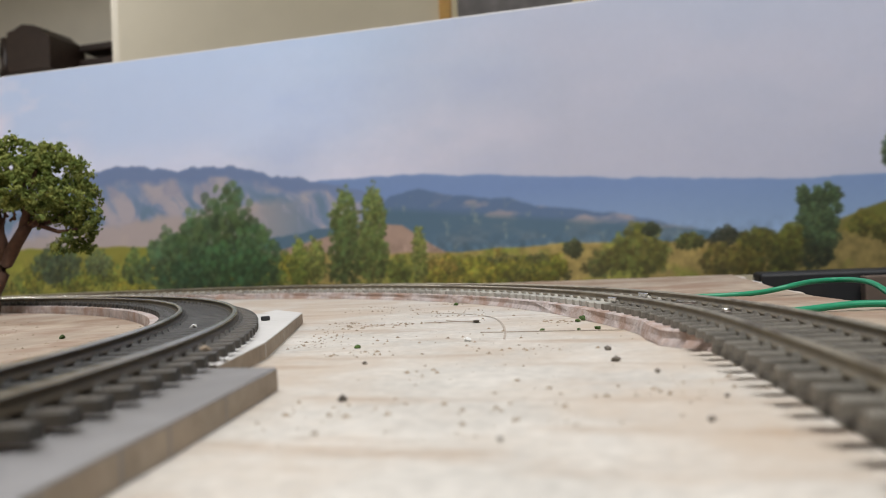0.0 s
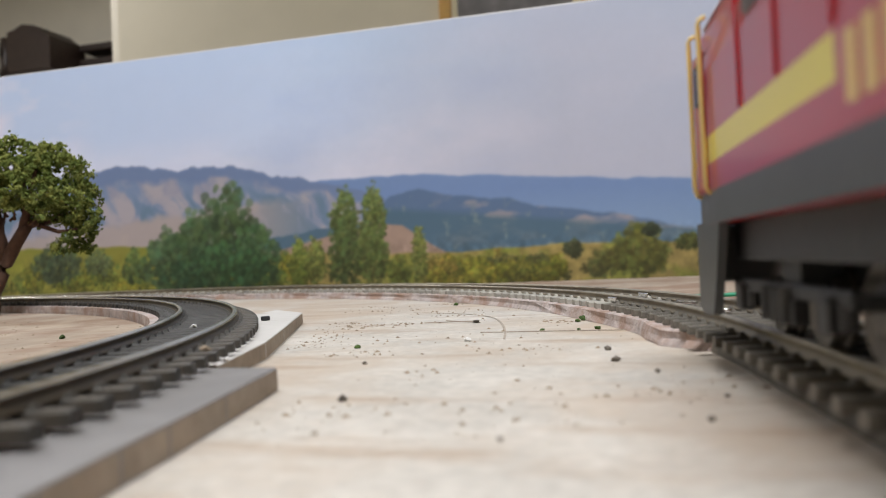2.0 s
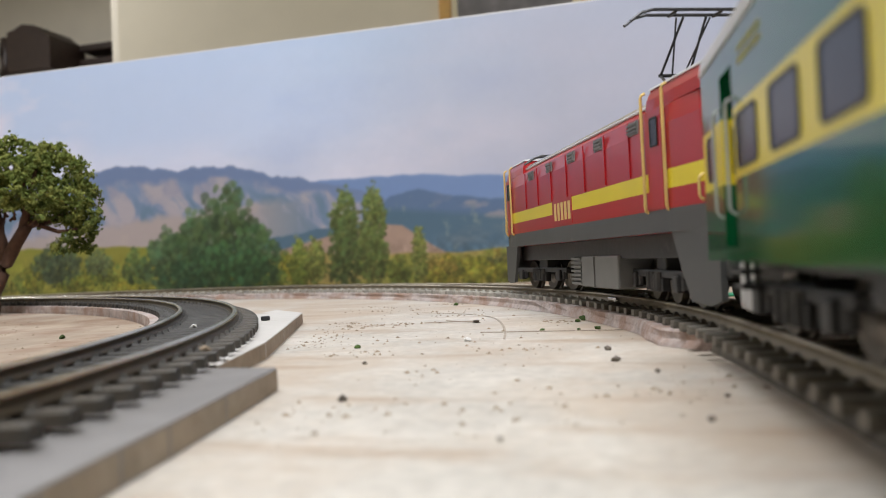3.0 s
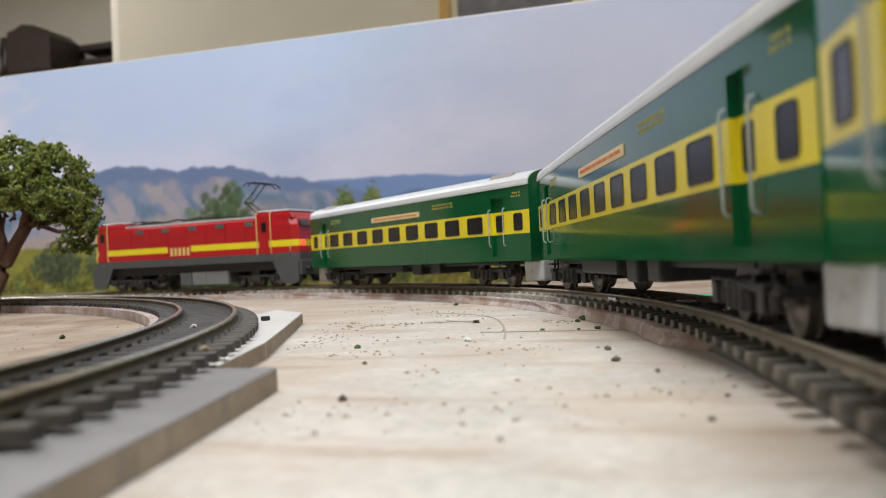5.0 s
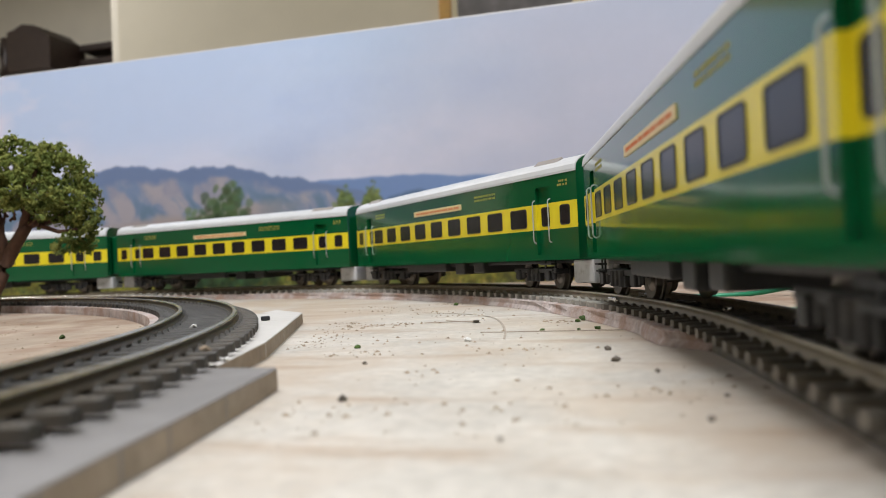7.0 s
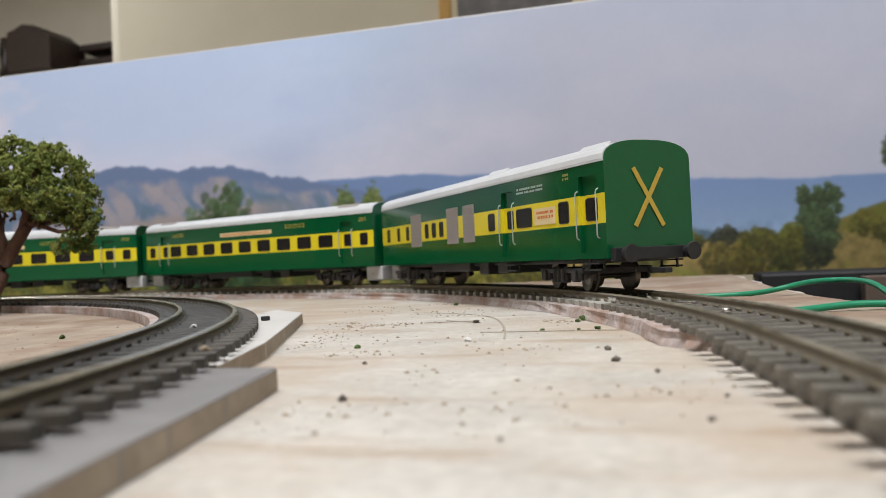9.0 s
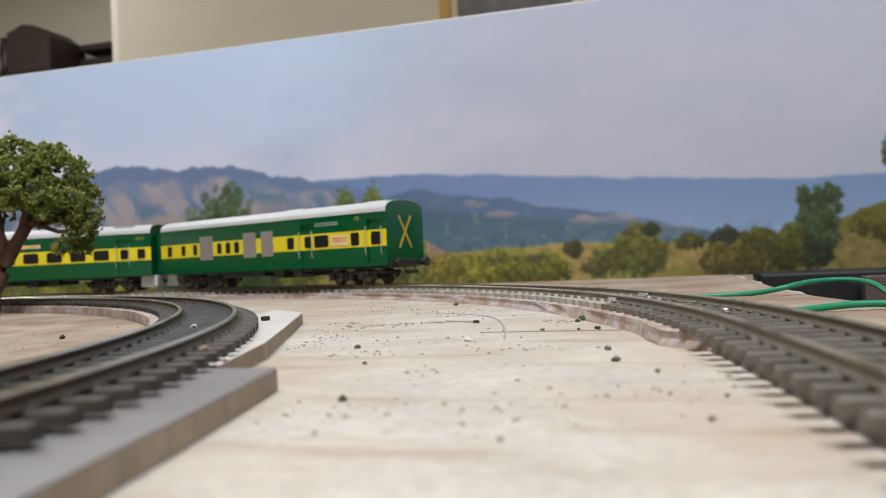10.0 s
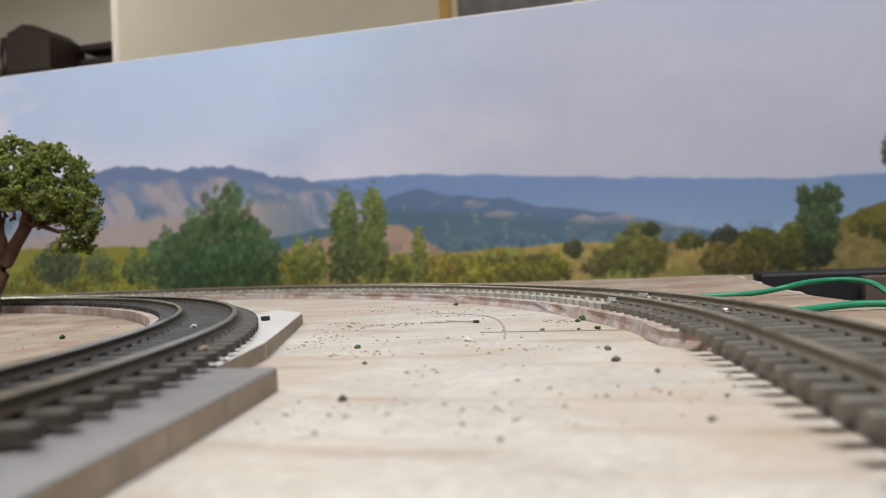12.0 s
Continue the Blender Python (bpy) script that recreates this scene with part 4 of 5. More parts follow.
def locomotive():
    root = empty("locomotive", "red electric locomotive with a yellow stripe and grey skirt", "locomotive")
    L, hw = LOCO_L, LOCO_W / 2

    def X(f):
        return L / 2 - f * L
    zs = [0.0174, 0.0226, 0.0270, 0.0313, 0.0415, 0.0458, 0.0474]
    # body: plan tapers at both noses, roof shoulders lean in
    stations = [(-L / 2, 0.80, 0), (-L / 2 + 0.004, 0.97, 0), (-L / 2 + 0.020, 1.0, 0), (L / 2 - 0.020, 1.0, 0), (L / 2 - 0.004, 0.97, 0), (L / 2, 0.80, 0)]
    lean = [0, 0, 0, 0, 0.0, 0.0008, 0.0026]
    nose = [0, 0, 0, 0, 0.0012, 0.0028, 0.0040]
    bm = bmesh.new()
    grid = []
    for k, (x, w, _) in enumerate(stations):
        row = []
        for z, le, no in zip(zs, lean, nose):
            xx = x + (no if k < 2 else -no if k > 3 else 0)
            row.append((xx, hw * w - le, z))
        grid.append(row)
    for sign in (1, -1):
        vs = [[bm.verts.new((x, sign * y, z)) for x, y, z in row] for row in grid]
        for a, b in zip(vs, vs[1:]):
            for j in range(len(zs) - 1):
                bm.faces.new((a[j], b[j], b[j + 1], a[j + 1])).material_index = 1 if j == 2 else 2 if j == 0 else 0
    for k in (0, -1):
        row = grid[k]
        for j in range(len(zs) - 1):
            q = [(row[j][0], -row[j][1], zs[j]), (row[j][0], row[j][1], zs[j]), (row[j + 1][0], row[j + 1][1], zs[j + 1]), (row[j + 1][0], -row[j + 1][1], zs[j + 1])]
            bm.faces.new([bm.verts.new(p) for p in q]).material_index = 1 if j == 2 else 2 if j == 0 else 0
    for j in (0, -1):
        bm.faces.new([bm.verts.new(row[j]) for row in grid] + [bm.verts.new((row[j][0], -row[j][1], row[j][2])) for row in grid[::-1]])
    bmesh.ops.remove_doubles(bm, verts=bm.verts[:], dist=1e-6)
    part("body", bm, [M_RED, M_YELLOW, M_LGREY], root, "red body with a yellow stripe over a grey skirt")
    part("roof", new_box(-L / 2 + 0.006, L / 2 - 0.006, -hw + 0.0022, hw - 0.0022, 0.0474, 0.0482, bevel=0.0003), M_ROOF, root, "silver white roof deck")
    for e in (1, -1):                         # cabs stand higher than the body between them
        x = e * L / 2
        bm = bmesh.new()
        loft(bm, [[(x - e * a, q * (hw - o), z) for a, q in ((a0, -1), (a1, -1), (a1, 1), (a0, 1))]
                  for z, a0, a1, o in ((0.0460, 0.0036, 0.0335, 0.0010), (0.0488, 0.0052, 0.0332, 0.0013), (0.0512, 0.0072, 0.0326, 0.0022))])
        part("cab_top", bm, M_RED, root, "raised red cab top")
        bm = bmesh.new()
        loft(bm, [[(x - e * a, q * (hw - o), z) for a, q in ((a0, -1), (a1, -1), (a1, 1), (a0, 1))]
                  for z, a0, a1, o in ((0.0512, 0.0060, 0.0330, 0.0018), (0.0518, 0.0064, 0.0328, 0.0022), (0.0522, 0.0090, 0.0310, 0.0050))])
        part("cab_roof", bm, M_ROOF, root, "silver white cab roof")
    for sign in (1, -1):
        part("roof_pipe", tube(bmesh.new(), [(-L / 2 + 0.012, sign * (hw - 0.0030), 0.0485), (L / 2 - 0.012, sign * (hw - 0.0030), 0.0485)], 0.0005, 6), M_SILVER, root, "silver roof pipe")
        # raised ribs between panels, small louvres, lettering
        for k in range(7):
            x = X(0.215 + 0.094 * k)
            part("rib", new_box(x - 0.0004, x + 0.0004, *sorted((sign * hw, sign * (hw + 0.00035))), 0.0316, 0.0452), M_RED, root)
        for k in range(5):
            x = X(0.262 + 0.133 * k)
            bm = new_box(x - 0.0034, x + 0.0034, *sorted((sign * (hw - 0.0002), sign * (hw + 0.0003))), 0.0418, 0.0450)
            for q in range(3):
                box(bm, x - 0.0030, x + 0.0030, *sorted((sign * (hw + 0.0003), sign * (hw + 0.0006))), 0.0423 + 0.0009 * q, 0.0427 + 0.0009 * q)
            part("louvre", bm, M_TANK, root, "grey louvre")
        part("plate", new_box(X(0.520), X(0.405), *sorted((sign * hw, sign * (hw + 0.00012))), 0.0232, 0.0318), M_RED, root)
        for k in range(5):
            xa = X(0.512 - 0.0205 * k)
            part("lettering_bar", new_box(xa, xa + 0.0024, *sorted((sign * (hw + 0.00012), sign * (hw + 0.0002))), 0.0246, 0.0304), M_RAILCREAM, root, "cream lettering bar")
        for f0, f1 in ((0.030, 0.090), (0.892, 0.832)):
            handrail(root, X(f0), hw - 0.0006, 0.0222, 0.0505, sign, M_RAILCREAM, 0.00042)
            handrail(root, X(f1), hw - 0.0004, 0.0222, 0.0505, sign, M_RAILCREAM, 0.00042)
            bm = new_box(min(X(f0), X(f1)) + 0.0020, max(X(f0), X(f1)) - 0.0014, *sorted((sign * (hw - 0.0002), sign * (hw + 0.0002))), 0.0230, 0.0456)
            part("cab_door", bm, M_RED, root, "red cab door")
            rim, pane = window_meshes(0.0042, 0.0068, 0.0006, 0.0004)
            win = part("cab_window", rim, None, root, "dark cab side window", pose((X(f0) + X(f1)) / 2, sign * (hw + 0.0003), 0.0405, 0, 0, 0 if sign > 0 else 180))
            part("pane", pane, None, win)
        for f in (0.975, 0.025):
            handrail(root, X(f), hw * 0.97, 0.0232, 0.0285, sign, M_RAILCREAM, 0.00034)
    # cab fronts: windscreens, lamps, buffer beam, plough plates
    for e in (1, -1):
        x = e * L / 2
        for y in (-0.0068, 0.0068):
            part("windscreen", new_box(-0.0003, 0.0004, -0.0056, 0.0056, -0.0032, 0.0032, bevel=0.0002), M_GLASS, root, "dark cab windscreen",
                 pose(x - e * 0.0018, y, 0.0432, 0, -e * 32, 0))
        for y in (-0.0115, 0.0115):
            bm = bmesh.new()
            loft(bm, [[(x + e * dx, y + rr * math.cos(t), 0.0290 + rr * math.sin(t)) for t in [2 * math.pi * k / 14 for k in range(14)]]
                      for dx, rr in ((-0.001, 0.0017), (0.0010, 0.0016), (0.0013, 0.0011))])
            part("tail_lamp" if e < 0 else "marker_lamp", bm, M_TAIL if e < 0 else M_GLASS, root, "glowing red tail lamp" if e < 0 else "dark marker lamp")
        part("buffer_beam", new_box(*sorted((x - e * 0.004, x + e * 0.0022)), -hw * 0.92, hw * 0.92, 0.0075, 0.0173, bevel=0.0006), M_LGREY, root, "grey buffer beam")
        for y in (-0.0105, 0.0105):
            bm = bmesh.new()
            loft(bm, [[(x + e * (0.002 + dx), y + rr * math.cos(t), 0.0110 + rr * math.sin(t)) for t in [2 * math.pi * k / 14 for k in range(14)]]
                      for dx, rr in ((0, 0.0017), (0.0028, 0.0015), (0.0029, 0.0028), (0.0037, 0.0026))])
            part("buffer", bm, M_BLACKMETAL, root, "black round buffer")
        for sign in (1, -1):
            bm = bmesh.new()
            y0, y1 = sorted((sign * (hw - 0.0004), sign * (hw - 0.0018)))
            loft(bm, [[(x - e * 0.021, y, 0.0178), (x + e * 0.0005, y, 0.0178), (x + e * 0.0005, y, 0.0030), (x - e * 0.0040, y, 0.0018), (x - e * 0.0125, y, 0.0024), (x - e * 0.0165, y, 0.0090)] for y in (y0, y1)])
            part("cab_step", bm, M_LGREY, root, "worn grey step plate below the cab")
        part("coupler", new_box(*sorted((x, x + e * 0.008)), -0.0016, 0.0016, 0.0050, 0.0070, bevel=0.0004), M_RUBBER, root, "black coupler")
    # underframe, tank, bogies
    part("solebar", new_box(-L / 2 + 0.014, L / 2 - 0.014, -hw + 0.0040, hw - 0.0040, 0.0115, 0.0175, bevel=0.0003), M_UNDER, root)
    bm = new_box(X(0.675), X(0.505), -hw + 0.0030, hw - 0.0030, 0.0030, 0.0125, bevel=0.0005)
    box(bm, X(0.573), X(0.568), -hw + 0.0026, hw - 0.0026, 0.0031, 0.0124)
    part("transformer", bm, M_TANK, root, "grey transformer box")
    radiator = part("radiator", new_box(X(0.498), X(0.446), -hw + 0.0040, hw - 0.0040, 0.0032, 0.0125), M_TANK, root, "slatted grey radiator")
    for k in range(7):
        part("slat", new_box(X(0.499), X(0.445), -hw + 0.0032, hw - 0.0032, 0.0036 + 0.0013 * k, 0.0043 + 0.0013 * k), M_TANK, radiator)
    for f in (0.20, 0.80):
        bogie(root, X(f), (-0.0185, 0.0, 0.0185), 0.037, 0.0056, 0.0142, 0.0125)
    # roof gear
    for k in range(9):
        x = X(0.30 + 0.046 * k)
        bm = bmesh.new()
        loft(bm, [[(x + rr * math.cos(t), (0.0085 if k % 2 else -0.004) + rr * math.sin(t), z) for t in [2 * math.pi * q / 10 for q in range(10)]]
                  for rr, z in ((0.0012, 0.0479), (0.0016, 0.0485), (0.0009, 0.0489), (0.0014, 0.0495), (0.0007, 0.0505))])
        part("insulator", bm, M_BLACKMETAL, root, "black ribbed insulator")
    part("roof_cable", tube(bmesh.new(), [(X(0.20), 0.0085, 0.0495), (X(0.284), 0.0085, 0.0513), (X(0.35), 0.0090, 0.0500), (X(0.408), 0.0085, 0.0515), (X(0.47), 0.0090, 0.0502), (X(0.532), 0.0085, 0.0515), (X(0.60), 0.0090, 0.0502), (X(0.70), 0.0085, 0.0500)], 0.0006, 6), M_BLACKMETAL, root, "black roof busbar")
    for x0, x1 in ((0.30, 0.40), (0.56, 0.66)):
        part("roof_box", new_box(X(x1), X(x0), -0.008, 0.001, 0.0479, 0.0495, bevel=0.0004), M_TANK, root, "grey roof equipment box")
    pantograph(root, X(0.765), 0.0482, 0.0235, 1)
    pantograph(root, X(0.235), 0.0482, 0.0026, -1)
    return root


def pantograph(root, x, z, rise, face):
    """Two-stage pantograph: base frame, knee arms, head with horns."""
    p = part("pantograph", new_box(-0.008, 0.008, -0.0075, 0.0075, 0, 0.0008, bevel=0.0002), M_BLACKMETAL, root, "black pantograph", pose(x, 0, z))
    knee, top = rise * 0.42 + 0.001, rise
    bm = bmesh.new()
    for y in (-0.0050, 0.0050):
        tube(bm, [(face * -0.006, y, 0.0008), (face * 0.009, y * 0.8, knee + 0.0008)], 0.00042, 6)
        tube(bm, [(face * 0.009, y * 0.8, knee + 0.0008), (face * -0.004, y * 0.6, top)], 0.00036, 6)
        tube(bm, [(face * -0.003, y * 0.5, 0.0008), (face * 0.0075, y * 0.4, knee)], 0.00028, 6)
        tube(bm, [(face * 0.0075, y * 0.3, knee), (face * -0.003, y * 0.9, top)], 0.00024, 6)
    tube(bm, [(face * 0.009, -0.0045, knee + 0.0008), (face * 0.009, 0.0045, knee + 0.0008)], 0.0005, 6)
    part("arm", bm, M_BLACKMETAL, p)
    bm = bmesh.new()
    for dx in (-0.0062, -0.0018):
        tube(bm, [(face * dx, -0.0178, top - 0.0018), (face * dx, -0.0150, top + 0.0002), (face * dx, -0.0120, top + 0.0010), (face * dx, 0.0120, top + 0.0010),
                  (face * dx, 0.0150, top + 0.0002), (face * dx, 0.0178, top - 0.0018)], 0.00042, 6)
    for y in (-0.006, 0.006):
        tube(bm, [(face * -0.0062, y, top + 0.0006), (face * -0.0018, y, top + 0.0006)], 0.0004, 6)
    part("collector_head", bm, M_BLACKMETAL, p)


WIN = (0.0118, 0.0076)
NARROW = (0.0060, 0.0074)
COACH_WINDOWS = [(0.034, *NARROW), (0.0970, *NARROW)] + [(0.157 + 0.0835 * k, *WIN) for k in range(9)] + [(0.903, *NARROW), (0.966, *NARROW)]
COACH_DOORS = [(0.078, 0.119, 0), (0.881, 0.922, 0)]
VAN_WINDOWS = [(0.050, 0.0048, 0.0074), (0.1245, 0.0042, 0.0074), (0.1867, 0.0042, 0.0074), (0.310, 0.0044, 0.0074), (0.352, 0.0048, 0.0074), (0.394, 0.0048, 0.0074),
               (0.635, 0.0060, 0.0074), (0.700, 0.0056, 0.0074), (0.760, 0.0120, 0.0074), (0.888, 0.0066, 0.0078), (0.957, 0.0070, 0.0078)]
VAN_DOORS = [(0.676, 0.722, 0), (0.932, 0.981, 0)]
VAN_SHUTTERS = [(0.213, 0.277), (0.426, 0.483), (0.509, 0.560)]


# ---------------------------------------------------------------- scenery
def model_tree():
    """Model tree: crooked trunk, forking limbs, crown of many small foam clumps with gaps."""
    rnd = random.Random(12)
    D = 0.44
    bx, by = -0.262, D
    root = empty("model_tree", "model tree with a brown trunk and clumpy olive green foliage", "tree", pose(bx, by, 0))
    H = 0.126

    def P(x, z, dy=0.0):
        return (x, dy, z)
    limbs = [([P(0, 0), P(0.002, 0.010), P(0.009, 0.030, 0.001), P(0.024, 0.052)], [0.0062, 0.0046, 0.0040, 0.0034]),
             ([P(0.024, 0.052), P(0.038, 0.055, 0.003), P(0.052, 0.060, 0.006)], [0.0026, 0.0018, 0.0009]),
             ([P(0.022, 0.050), P(0.028, 0.066, -0.004), P(0.034, 0.084, -0.007)], [0.0028, 0.0020, 0.0010]),
             ([P(0.010, 0.032), P(0.006, 0.054, 0.004), P(0.002, 0.080, 0.006)], [0.0030, 0.0022, 0.0010]),
             ([P(0.007, 0.026), P(-0.010, 0.046, -0.005), P(-0.026, 0.062, -0.010)], [0.0028, 0.0019, 0.0009]),
             ([P(0.028, 0.053), P(0.044, 0.047, -0.005), P(0.056, 0.048, -0.007)], [0.0016, 0.0011, 0.0007])]
    bm = bmesh.new()
    for pts, r in limbs:
        fine = []
        rr = []
        for i in range(len(pts) - 1):
            for k in range(4):
                t = k / 4
                q = Vector(pts[i]).lerp(Vector(pts[i + 1]), t) + Vector((rnd.gauss(0, 0.0004), rnd.gauss(0, 0.0004), 0))
                fine.append(q)
                rr.append(r[i] * (1 - t) + r[i + 1] * t)
        fine.append(Vector(pts[-1]))
        rr.append(r[-1])
        tube(bm, fine, rr, 8)
    for k in range(26):
        a = Vector((rnd.uniform(-0.02, 0.035), rnd.uniform(-0.012, 0.012), rnd.uniform(0.05, 0.07)))
        tube(bm, [a, a + Vector((rnd.uniform(-0.01, 0.016), rnd.uniform(-0.01, 0.01), rnd.uniform(0.004, 0.018)))], [0.0009, 0.0004], 5)
    part("trunk", bm, M_BARK, root, "twisted brown trunk and limbs", smooth=True)
    # crown: lobes, each scattered with little faceted clumps
    lobes = [(0.045, 0, 0.064, 0.020, 0.013), (0.056, 0, 0.056, 0.010, 0.012), (0.052, 0.002, 0.045, 0.009, 0.006), (0.030, -0.004, 0.072, 0.021, 0.014),
             (0.046, 0.003, 0.080, 0.014, 0.011), (0.022, 0.004, 0.087, 0.020, 0.013), (0.004, -0.004, 0.081, 0.022, 0.016), (-0.018, 0.003, 0.072, 0.022, 0.017),
             (-0.032, 0, 0.058, 0.016, 0.014), (0.012, -0.008, 0.069, 0.018, 0.010), (0.034, 0.006, 0.092, 0.013, 0.007), (0.018, 0.0, 0.096, 0.010, 0.006),
             (0.050, 0.0, 0.040, 0.011, 0.006), (0.047, 0.0, 0.086, 0.010, 0.008), (0.0, 0.0, 0.094, 0.014, 0.006), (0.034, 0.004, 0.060, 0.013, 0.009), (0.060, 0.0, 0.050, 0.009, 0.009), (0.053, 0.002, 0.068, 0.010, 0.010)]
    verts, faces = [], []
    ico = bmesh.new()
    bmesh.ops.create_icosphere(ico, subdivisions=1, radius=1)
    iv = [v.co.copy() for v in ico.verts]
    fi = [[v.index for v in f.verts] for f in ico.faces]
    ico.free()
    for lx, ly, lz, r, rz in lobes:
        for k in range(int(430 * (r / 0.022) ** 2)):
            d = Vector((rnd.gauss(0, 1), rnd.gauss(0, 1), rnd.gauss(0, 1))).normalized() * rnd.uniform(0.5, 1.08) ** 0.6
            heart = Vector((lx + d.x * r, ly + d.y * r * 0.9, lz + d.z * rz))
            heart += noise.noise_vector(heart * 130) * 0.0042
            if noise.noise(heart * 80) < -0.24:
                continue
            spread = rnd.uniform(0.0010, 0.0022)
            for j in range(rnd.randint(4, 8)):
                c = heart + Vector((rnd.gauss(0, 1), rnd.gauss(0, 1), rnd.gauss(0, 0.8))) * spread * 0.6
                q = rnd.uniform(0.0004, 0.0011)
                rot = Euler((rnd.random() * 6, rnd.random() * 6, rnd.random() * 6)).to_matrix()
                base = len(verts)
                sx, sy, sz = rnd.uniform(0.6, 1.6), rnd.uniform(0.4, 1.2), rnd.uniform(0.4, 1.1)
                for v in iv:
                    w = rot @ Vector((v.x * sx, v.y * sy, v.z * sz)) * q * rnd.uniform(0.35, 1.6)
                    verts.append(tuple(c + w))
                faces.extend([[base + i for i in f] for f in fi])
    me = bpy.data.meshes.new("crown")
    me.from_pydata(verts, [], faces)
    me.materials.append(M_LEAF)
    crown = part("crown", me, None, root, "clumpy olive green foam foliage")


def wires():
    for pts, label in (([(0.098, 0.320, 0.0012), (0.1156, 0.3193, 0.0012), (0.126, 0.312, 0.0016), (0.134, 0.303, 0.0042), (0.146, 0.310, 0.0058), (0.163, 0.322, 0.0055),
                         (0.166, 0.300, 0.0062), (0.160, 0.275, 0.0030), (0.175, 0.25, -0.03)], "green insulated wire arching off the board edge"),
                       ([(0.085, 0.224, 0.0012), (0.1049, 0.2261, 0.0015), (0.118, 0.229, 0.0030), (0.130, 0.2265, 0.0028), (0.150, 0.222, 0.0015)],
                        "green insulated wire lying over the board edge")):
        cu = bpy.data.curves.new("wire", "CURVE")
        cu.dimensions = "3D"
        sp = cu.splines.new("NURBS")
        sp.points.add(len(pts) - 1)
        for p, q in zip(sp.points, pts):
            p.co = (*q, 1)
        sp.order_u, sp.use_endpoint_u = 4, True
        cu.bevel_depth, cu.bevel_resolution, cu.resolution_u = 0.0011, 3, 8
        cu.materials.append(M_WIRE)
        tagged(new("wire", cu), label, "wire")


def crumb(r, seed):
    rnd = random.Random(seed)
    bm = bmesh.new()
    bmesh.ops.create_icosphere(bm, subdivisions=1, radius=r)
    for v in bm.verts:
        v.co *= rnd.uniform(0.6, 1.3)
        v.co.z *= 0.6
    return bm


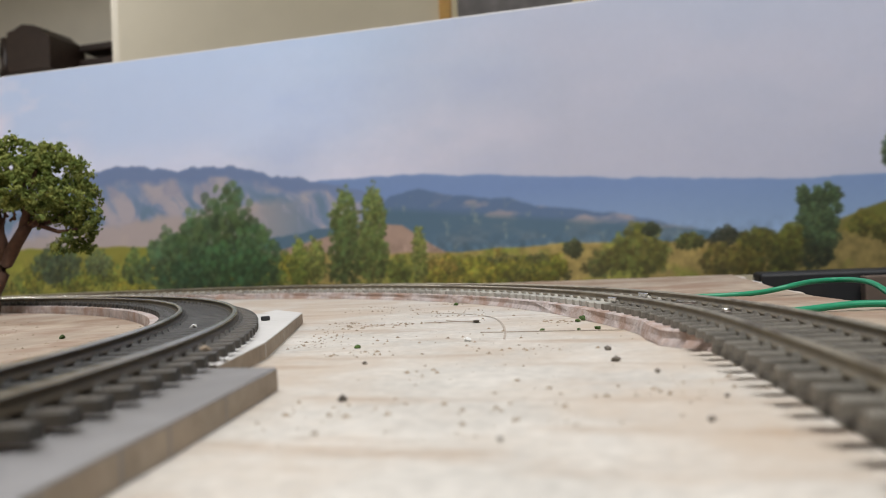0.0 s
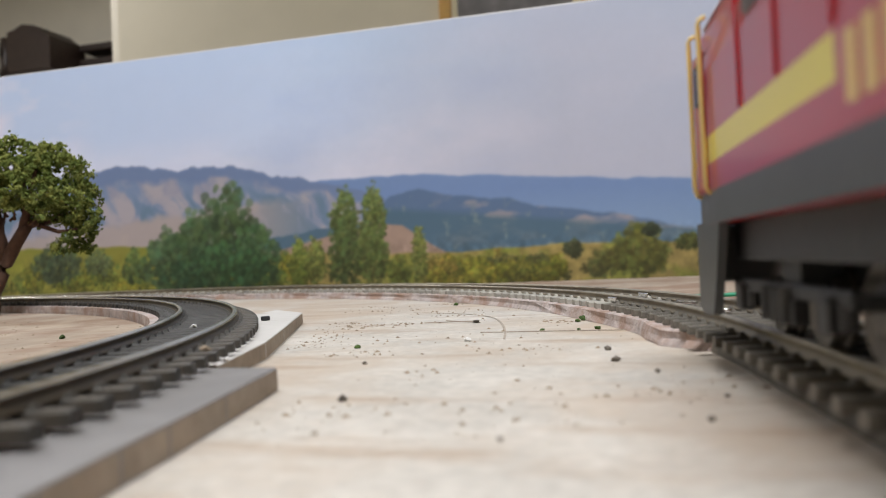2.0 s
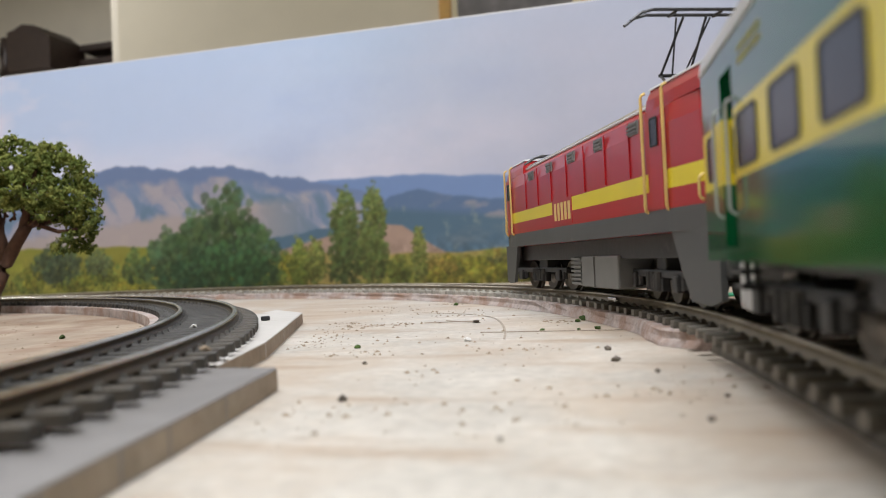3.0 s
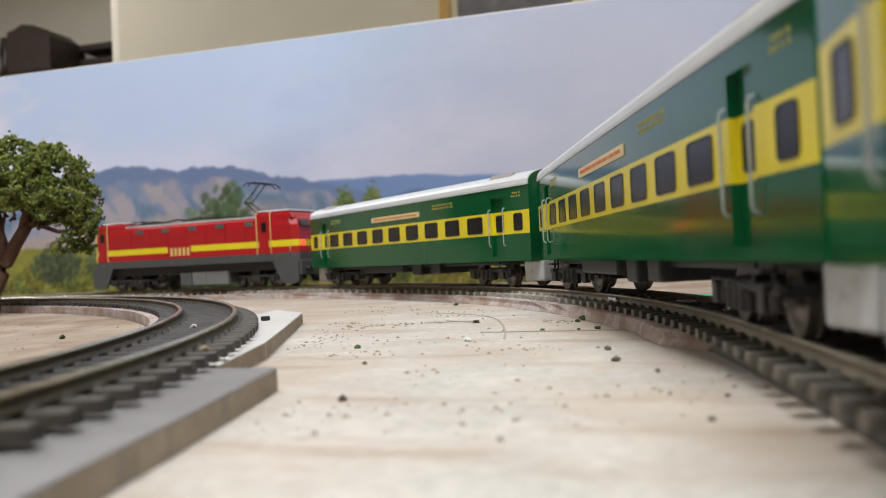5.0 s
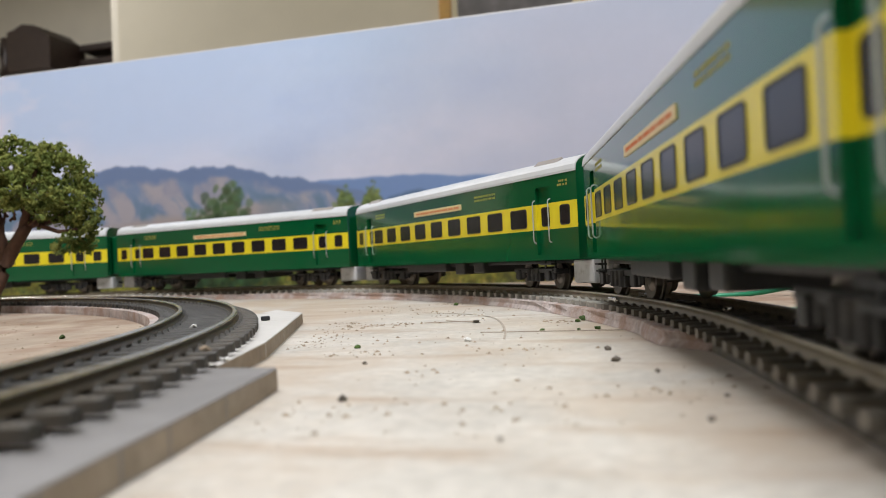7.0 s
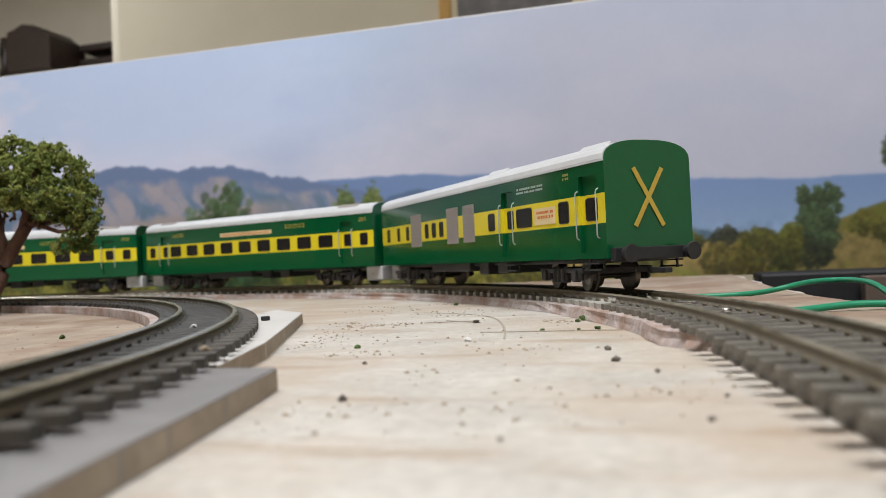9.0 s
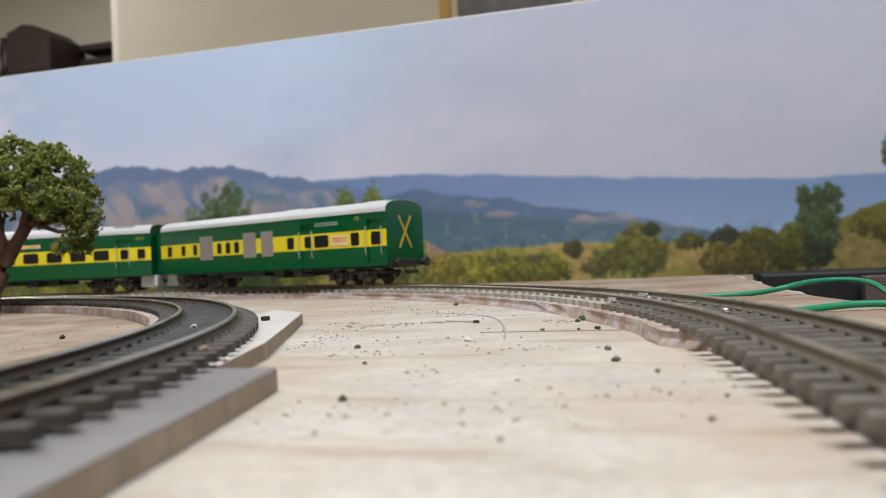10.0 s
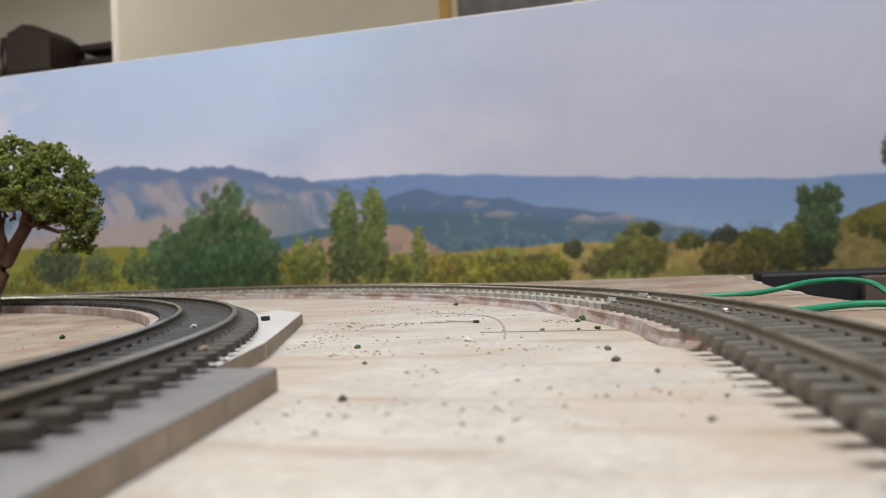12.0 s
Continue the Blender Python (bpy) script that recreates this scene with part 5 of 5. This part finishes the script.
def litter():
    """Grit, turf crumbs and solder bits on the board."""
    rnd = random.Random(77)
    grit, turf = (M_GRIT, "crumb"), (M_MOSS, "turf crumb")
    spots = ((-0.0169, 0.1211, 0.0010, grit, "dark grit crumb on the board"), (0.0332, 0.1512, 0.0011, grit, "grey grit crumb on the board"),
             (0.0351, 0.1691, 0.0009, grit, "dark flake on the board"), (-0.0228, 0.1949, 0.0009, turf, "green turf crumb on the board"),
             (-0.0179, 0.1641, 0.0006, grit, "small grit crumb on the board"), (0.0440, 0.2461, 0.0016, turf, "green turf crumb by the roadbed"),
             (0.0412, 0.2406, 0.0010, turf, "green turf crumb by the roadbed"), (0.0099, 0.2541, 0.0012, grit, "brown splinter crumb on the board"),
             (0.0050, 0.3530, 0.0012, turf, "green turf crumb on the board"), (-0.1279, 0.2553, 0.0013, turf, "green turf crumb inside the inner loop"),
             (0.0424, 0.2156, 0.0010, turf, "green turf crumb on the board"), (0.0368, 0.1351, 0.0007, grit, "grit crumb on the board"),
             (0.0326, 0.0960, 0.0006, grit, "grit crumb on the board"), (0.0057, 0.0908, 0.0004, grit, "grit crumb on the board"),
             (0.0370, 0.2148, 0.0007, turf, "small turf crumb on the board"), (0.0271, 0.2179, 0.0008, turf, "small turf crumb on the board"),
             (0.0400, 0.1110, 0.0005, grit, "grit crumb on the board"), (0.0054, 0.2003, 0.0012, (M_WHITEBIT, "plaster crumb"), "white plaster crumb on the board"))
    for x, y, r, (m, cat), lab in spots:
        thing("crumb", crumb(r, int(x * 1e4 + y * 1e3)), m, lab, cat, pose(x, y, r * 0.45 + (0.0009 if x < -0.1 else 0), 0, 0, rnd.uniform(0, 360)), group="crumbs on the board")
    # countless finer dust
    verts, faces = [], []
    drifts = [(rnd.uniform(-0.04, 0.055), rnd.uniform(0.09, 0.38), rnd.uniform(0.004, 0.018)) for _ in range(34)]
    drifts += [(0.004 * k - 0.03, 0.262, 0.006) for k in range(5)] + [(-0.036, 0.205 + 0.012 * k, 0.004) for k in range(7)]
    for k in range(1500):
        if k < 1000:
            dx, dy, spread = rnd.choice(drifts)
            x, y, z = rnd.gauss(dx, spread), rnd.gauss(dy, spread * 0.7), 0.0
            if not (-0.045 < x < 0.050 and 0.07 < y < 0.40):
                continue
        else:
            x, y, z = rnd.uniform(-0.26, -0.10), rnd.uniform(0.10, 0.36), 0.0009
        if x < -0.03 and k < 1000 and y < 0.20:
            continue
        r = rnd.choice([0.00010, 0.00013, 0.00016, 0.0002, 0.00028, 0.0004, 0.0006])
        b = len(verts)
        for q in range(5):
            a = q * 1.2566 + rnd.random()
            verts.append((x + r * math.cos(a) * rnd.uniform(0.6, 1.5), y + r * math.sin(a) * rnd.uniform(0.6, 1.5), z))
        verts.append((x, y, z + r * 0.8))
        faces.extend([(b + q, b + (q + 1) % 5, b + 5) for q in range(5)])
    me = bpy.data.meshes.new("dust")
    me.from_pydata(verts, [], faces)
    me.materials.append(M_DUST)
    tagged(new("dust", me), "fine brown dust and grit scattered on the board", "dust", kind="stuff")
    # splinters and pencil lines
    for x0, y0, x1, y1, w in ((0.0, 0.2665, 0.0112, 0.2534, 0.0005), (-0.0077, 0.2614, 0.0095, 0.2600, 0.0003), (0.0096, 0.2196, 0.0491, 0.2089, 0.00028)):
        a = math.degrees(math.atan2(y1 - y0, x1 - x0))
        l = math.hypot(x1 - x0, y1 - y0)
        thing("splinter", new_box(0, l, -w / 2, w / 2, 0, 0.0003, bevel=0.0001), M_LINE, "thin brown wood splinter on the board", "splinter", pose(x0, y0, 0.0001, 0, 0, a))
    bm = bmesh.new()
    sweep(bm, lambda s: (0.0178 - 14.0 * max(0.0, s - 0.05) ** 3 * 8 - 1.2 * max(0.0, 0.05 - s) ** 2, 0.20 + s, 0.3 * s), 0.0, 0.115, 0.005, [(-0.0003, 0), (0.0003, 0), (0.0003, 0.0001), (-0.0003, 0.0001)], 0.0001)
    thing("pencil_mark", bm, M_LINE, "curved pencil mark on the plywood", "mark")
    # rail joiners and solder
    for s, g, lab in ((0.1035, -0.00825, "silver rail joiner on the near rail"), (0.118, 0.00825, "silver rail joiner on the far rail")):
        x, y, a = at_line(outer, s, g)
        bm = new_box(-0.0013, 0.0013, -0.0042, 0.0042, 0, 0.0009, bevel=0.0003)
        box(bm, -0.0016, -0.0009, -0.0036, 0.0036, 0.0002, 0.0016, bevel=0.0002)
        thing("rail_joiner", bm, M_SILVER, lab, "rail joiner", pose(x, y, 0.0055, 0, 0, math.degrees(a)), group="rail joiners")
    x, y, a = at_line(outer, 0.0447, 0.0020)
    thing("solder_bead", crumb(0.0013, 3), M_SILVER, "bright solder bead between the rails", "solder bead", pose(x, y, 0.0062), smooth=True)
    x, y, a = at_line(outer, 0.0801, 0.0050)
    thing("metal_sliver", new_box(-0.003, 0.003, -0.0007, 0.0007, 0, 0.0008, bevel=0.0002), M_SILVER, "bright metal sliver lying on the sleepers", "metal sliver", pose(x, y, 0.0056, 0, 0, 150))
    x, y, a = at_line(inner, 0.195, -0.001)
    thing("gravel_chip", crumb(0.0011, 9), M_WHITEBIT, "pale grey gravel chip lying between the inner rails", "gravel chip", pose(x, y, 0.0073))
    x, y, a = at_line(inner, 0.135, 0.0125)
    thing("rust_flake", crumb(0.0013, 21), M_DUST, "pale brown flake on the sleeper ends", "flake", pose(x, y, 0.0074))
    x, y, a = at_line(inner, (0.3052 - IPHI0) * IRAD, 0.0180)
    thing("connector", new_box(-0.0014, 0.0014, -0.0009, 0.0009, 0, 0.0014, bevel=0.0003), M_RUBBER, "small black track connector beside the inner track", "connector", pose(x, y, 0.0043, 0, 0, 20))


# ---------------------------------------------------------------- what moves
COACH_PITCH, LOCO_PITCH = 0.23755, 0.2262
RUN = [(-0.1, -1.711), (2.0, -1.2777), (2.6, -1.1560), (3.2, -1.0300), (4.8, -0.6975), (5.5, -0.5488), (6.5, -0.3371), (7.2, -0.1842), (8.8, 0.1746),
       (9.5, 0.3350), (10.0, 0.4445), (10.5, 0.5557), (11.0, 0.6672), (11.6, 0.8011), (12.1, 0.9131)]


def travelled(t):
    return float(np.interp(t, [k[0] for k in RUN], [k[1] for k in RUN]))


def on_track(s, half):
    """Pose of a vehicle whose bogies stand half before and behind s."""
    x0, y0, _ = outer(s - half)
    x1, y1, _ = outer(s + half)
    return pose((x0 + x1) / 2, (y0 + y1) / 2, RAIL_Z, 0, 0, math.degrees(math.atan2(y1 - y0, x1 - x0)))


def motions():
    """The train runs round the outer curve."""
    times = [k * 0.1 for k in range(121)]
    for vehicle, lead, half, length in TRAIN:
        walk(vehicle, [(t, on_track(travelled(t) + lead, half)) for t in times])
        trucks = [o for o in vehicle.children if o.name.startswith("bogie")]
        for b in trucks:
            side = 1 if b.matrix_basis.translation.x > 0 else -1
            rows = []
            for k in range(49):
                t = k * 0.25
                s = travelled(t) + lead
                m = on_track(s, half)
                heading = math.degrees(outer(s + side * half)[2]) + 90
                own = math.degrees(m.to_euler().z)
                turn = (heading - own + 180) % 360 - 180
                rows.append((t, pose(side * half, 0, 0, 0, 0, turn)))
            walk(b, rows)


room()
picture()
cabinet()
table()
backdrop()
loop_sheet()
model_tree()
wires()
litter()
first = coach("dark green passenger coach with yellow window band and white roof", COACH_WINDOWS, COACH_DOORS, [])
van = coach("dark green brake van with grey shutters and a gold tail cross", VAN_WINDOWS, VAN_DOORS, VAN_SHUTTERS, van=True)
van.name = "brake_van"
loco = locomotive()
coaches = [first] + [copy_thing(first, Matrix()) for _ in range(3)]
TRAIN = [(loco, 4 * COACH_PITCH + LOCO_PITCH, 0.30 * LOCO_L, LOCO_L), (van, 0.0, 0.345 * COACH_L, COACH_L)]
TRAIN += [(c, (4 - k) * COACH_PITCH, 0.345 * COACH_L, COACH_L) for k, c in enumerate(coaches)]
tracks()
motions()
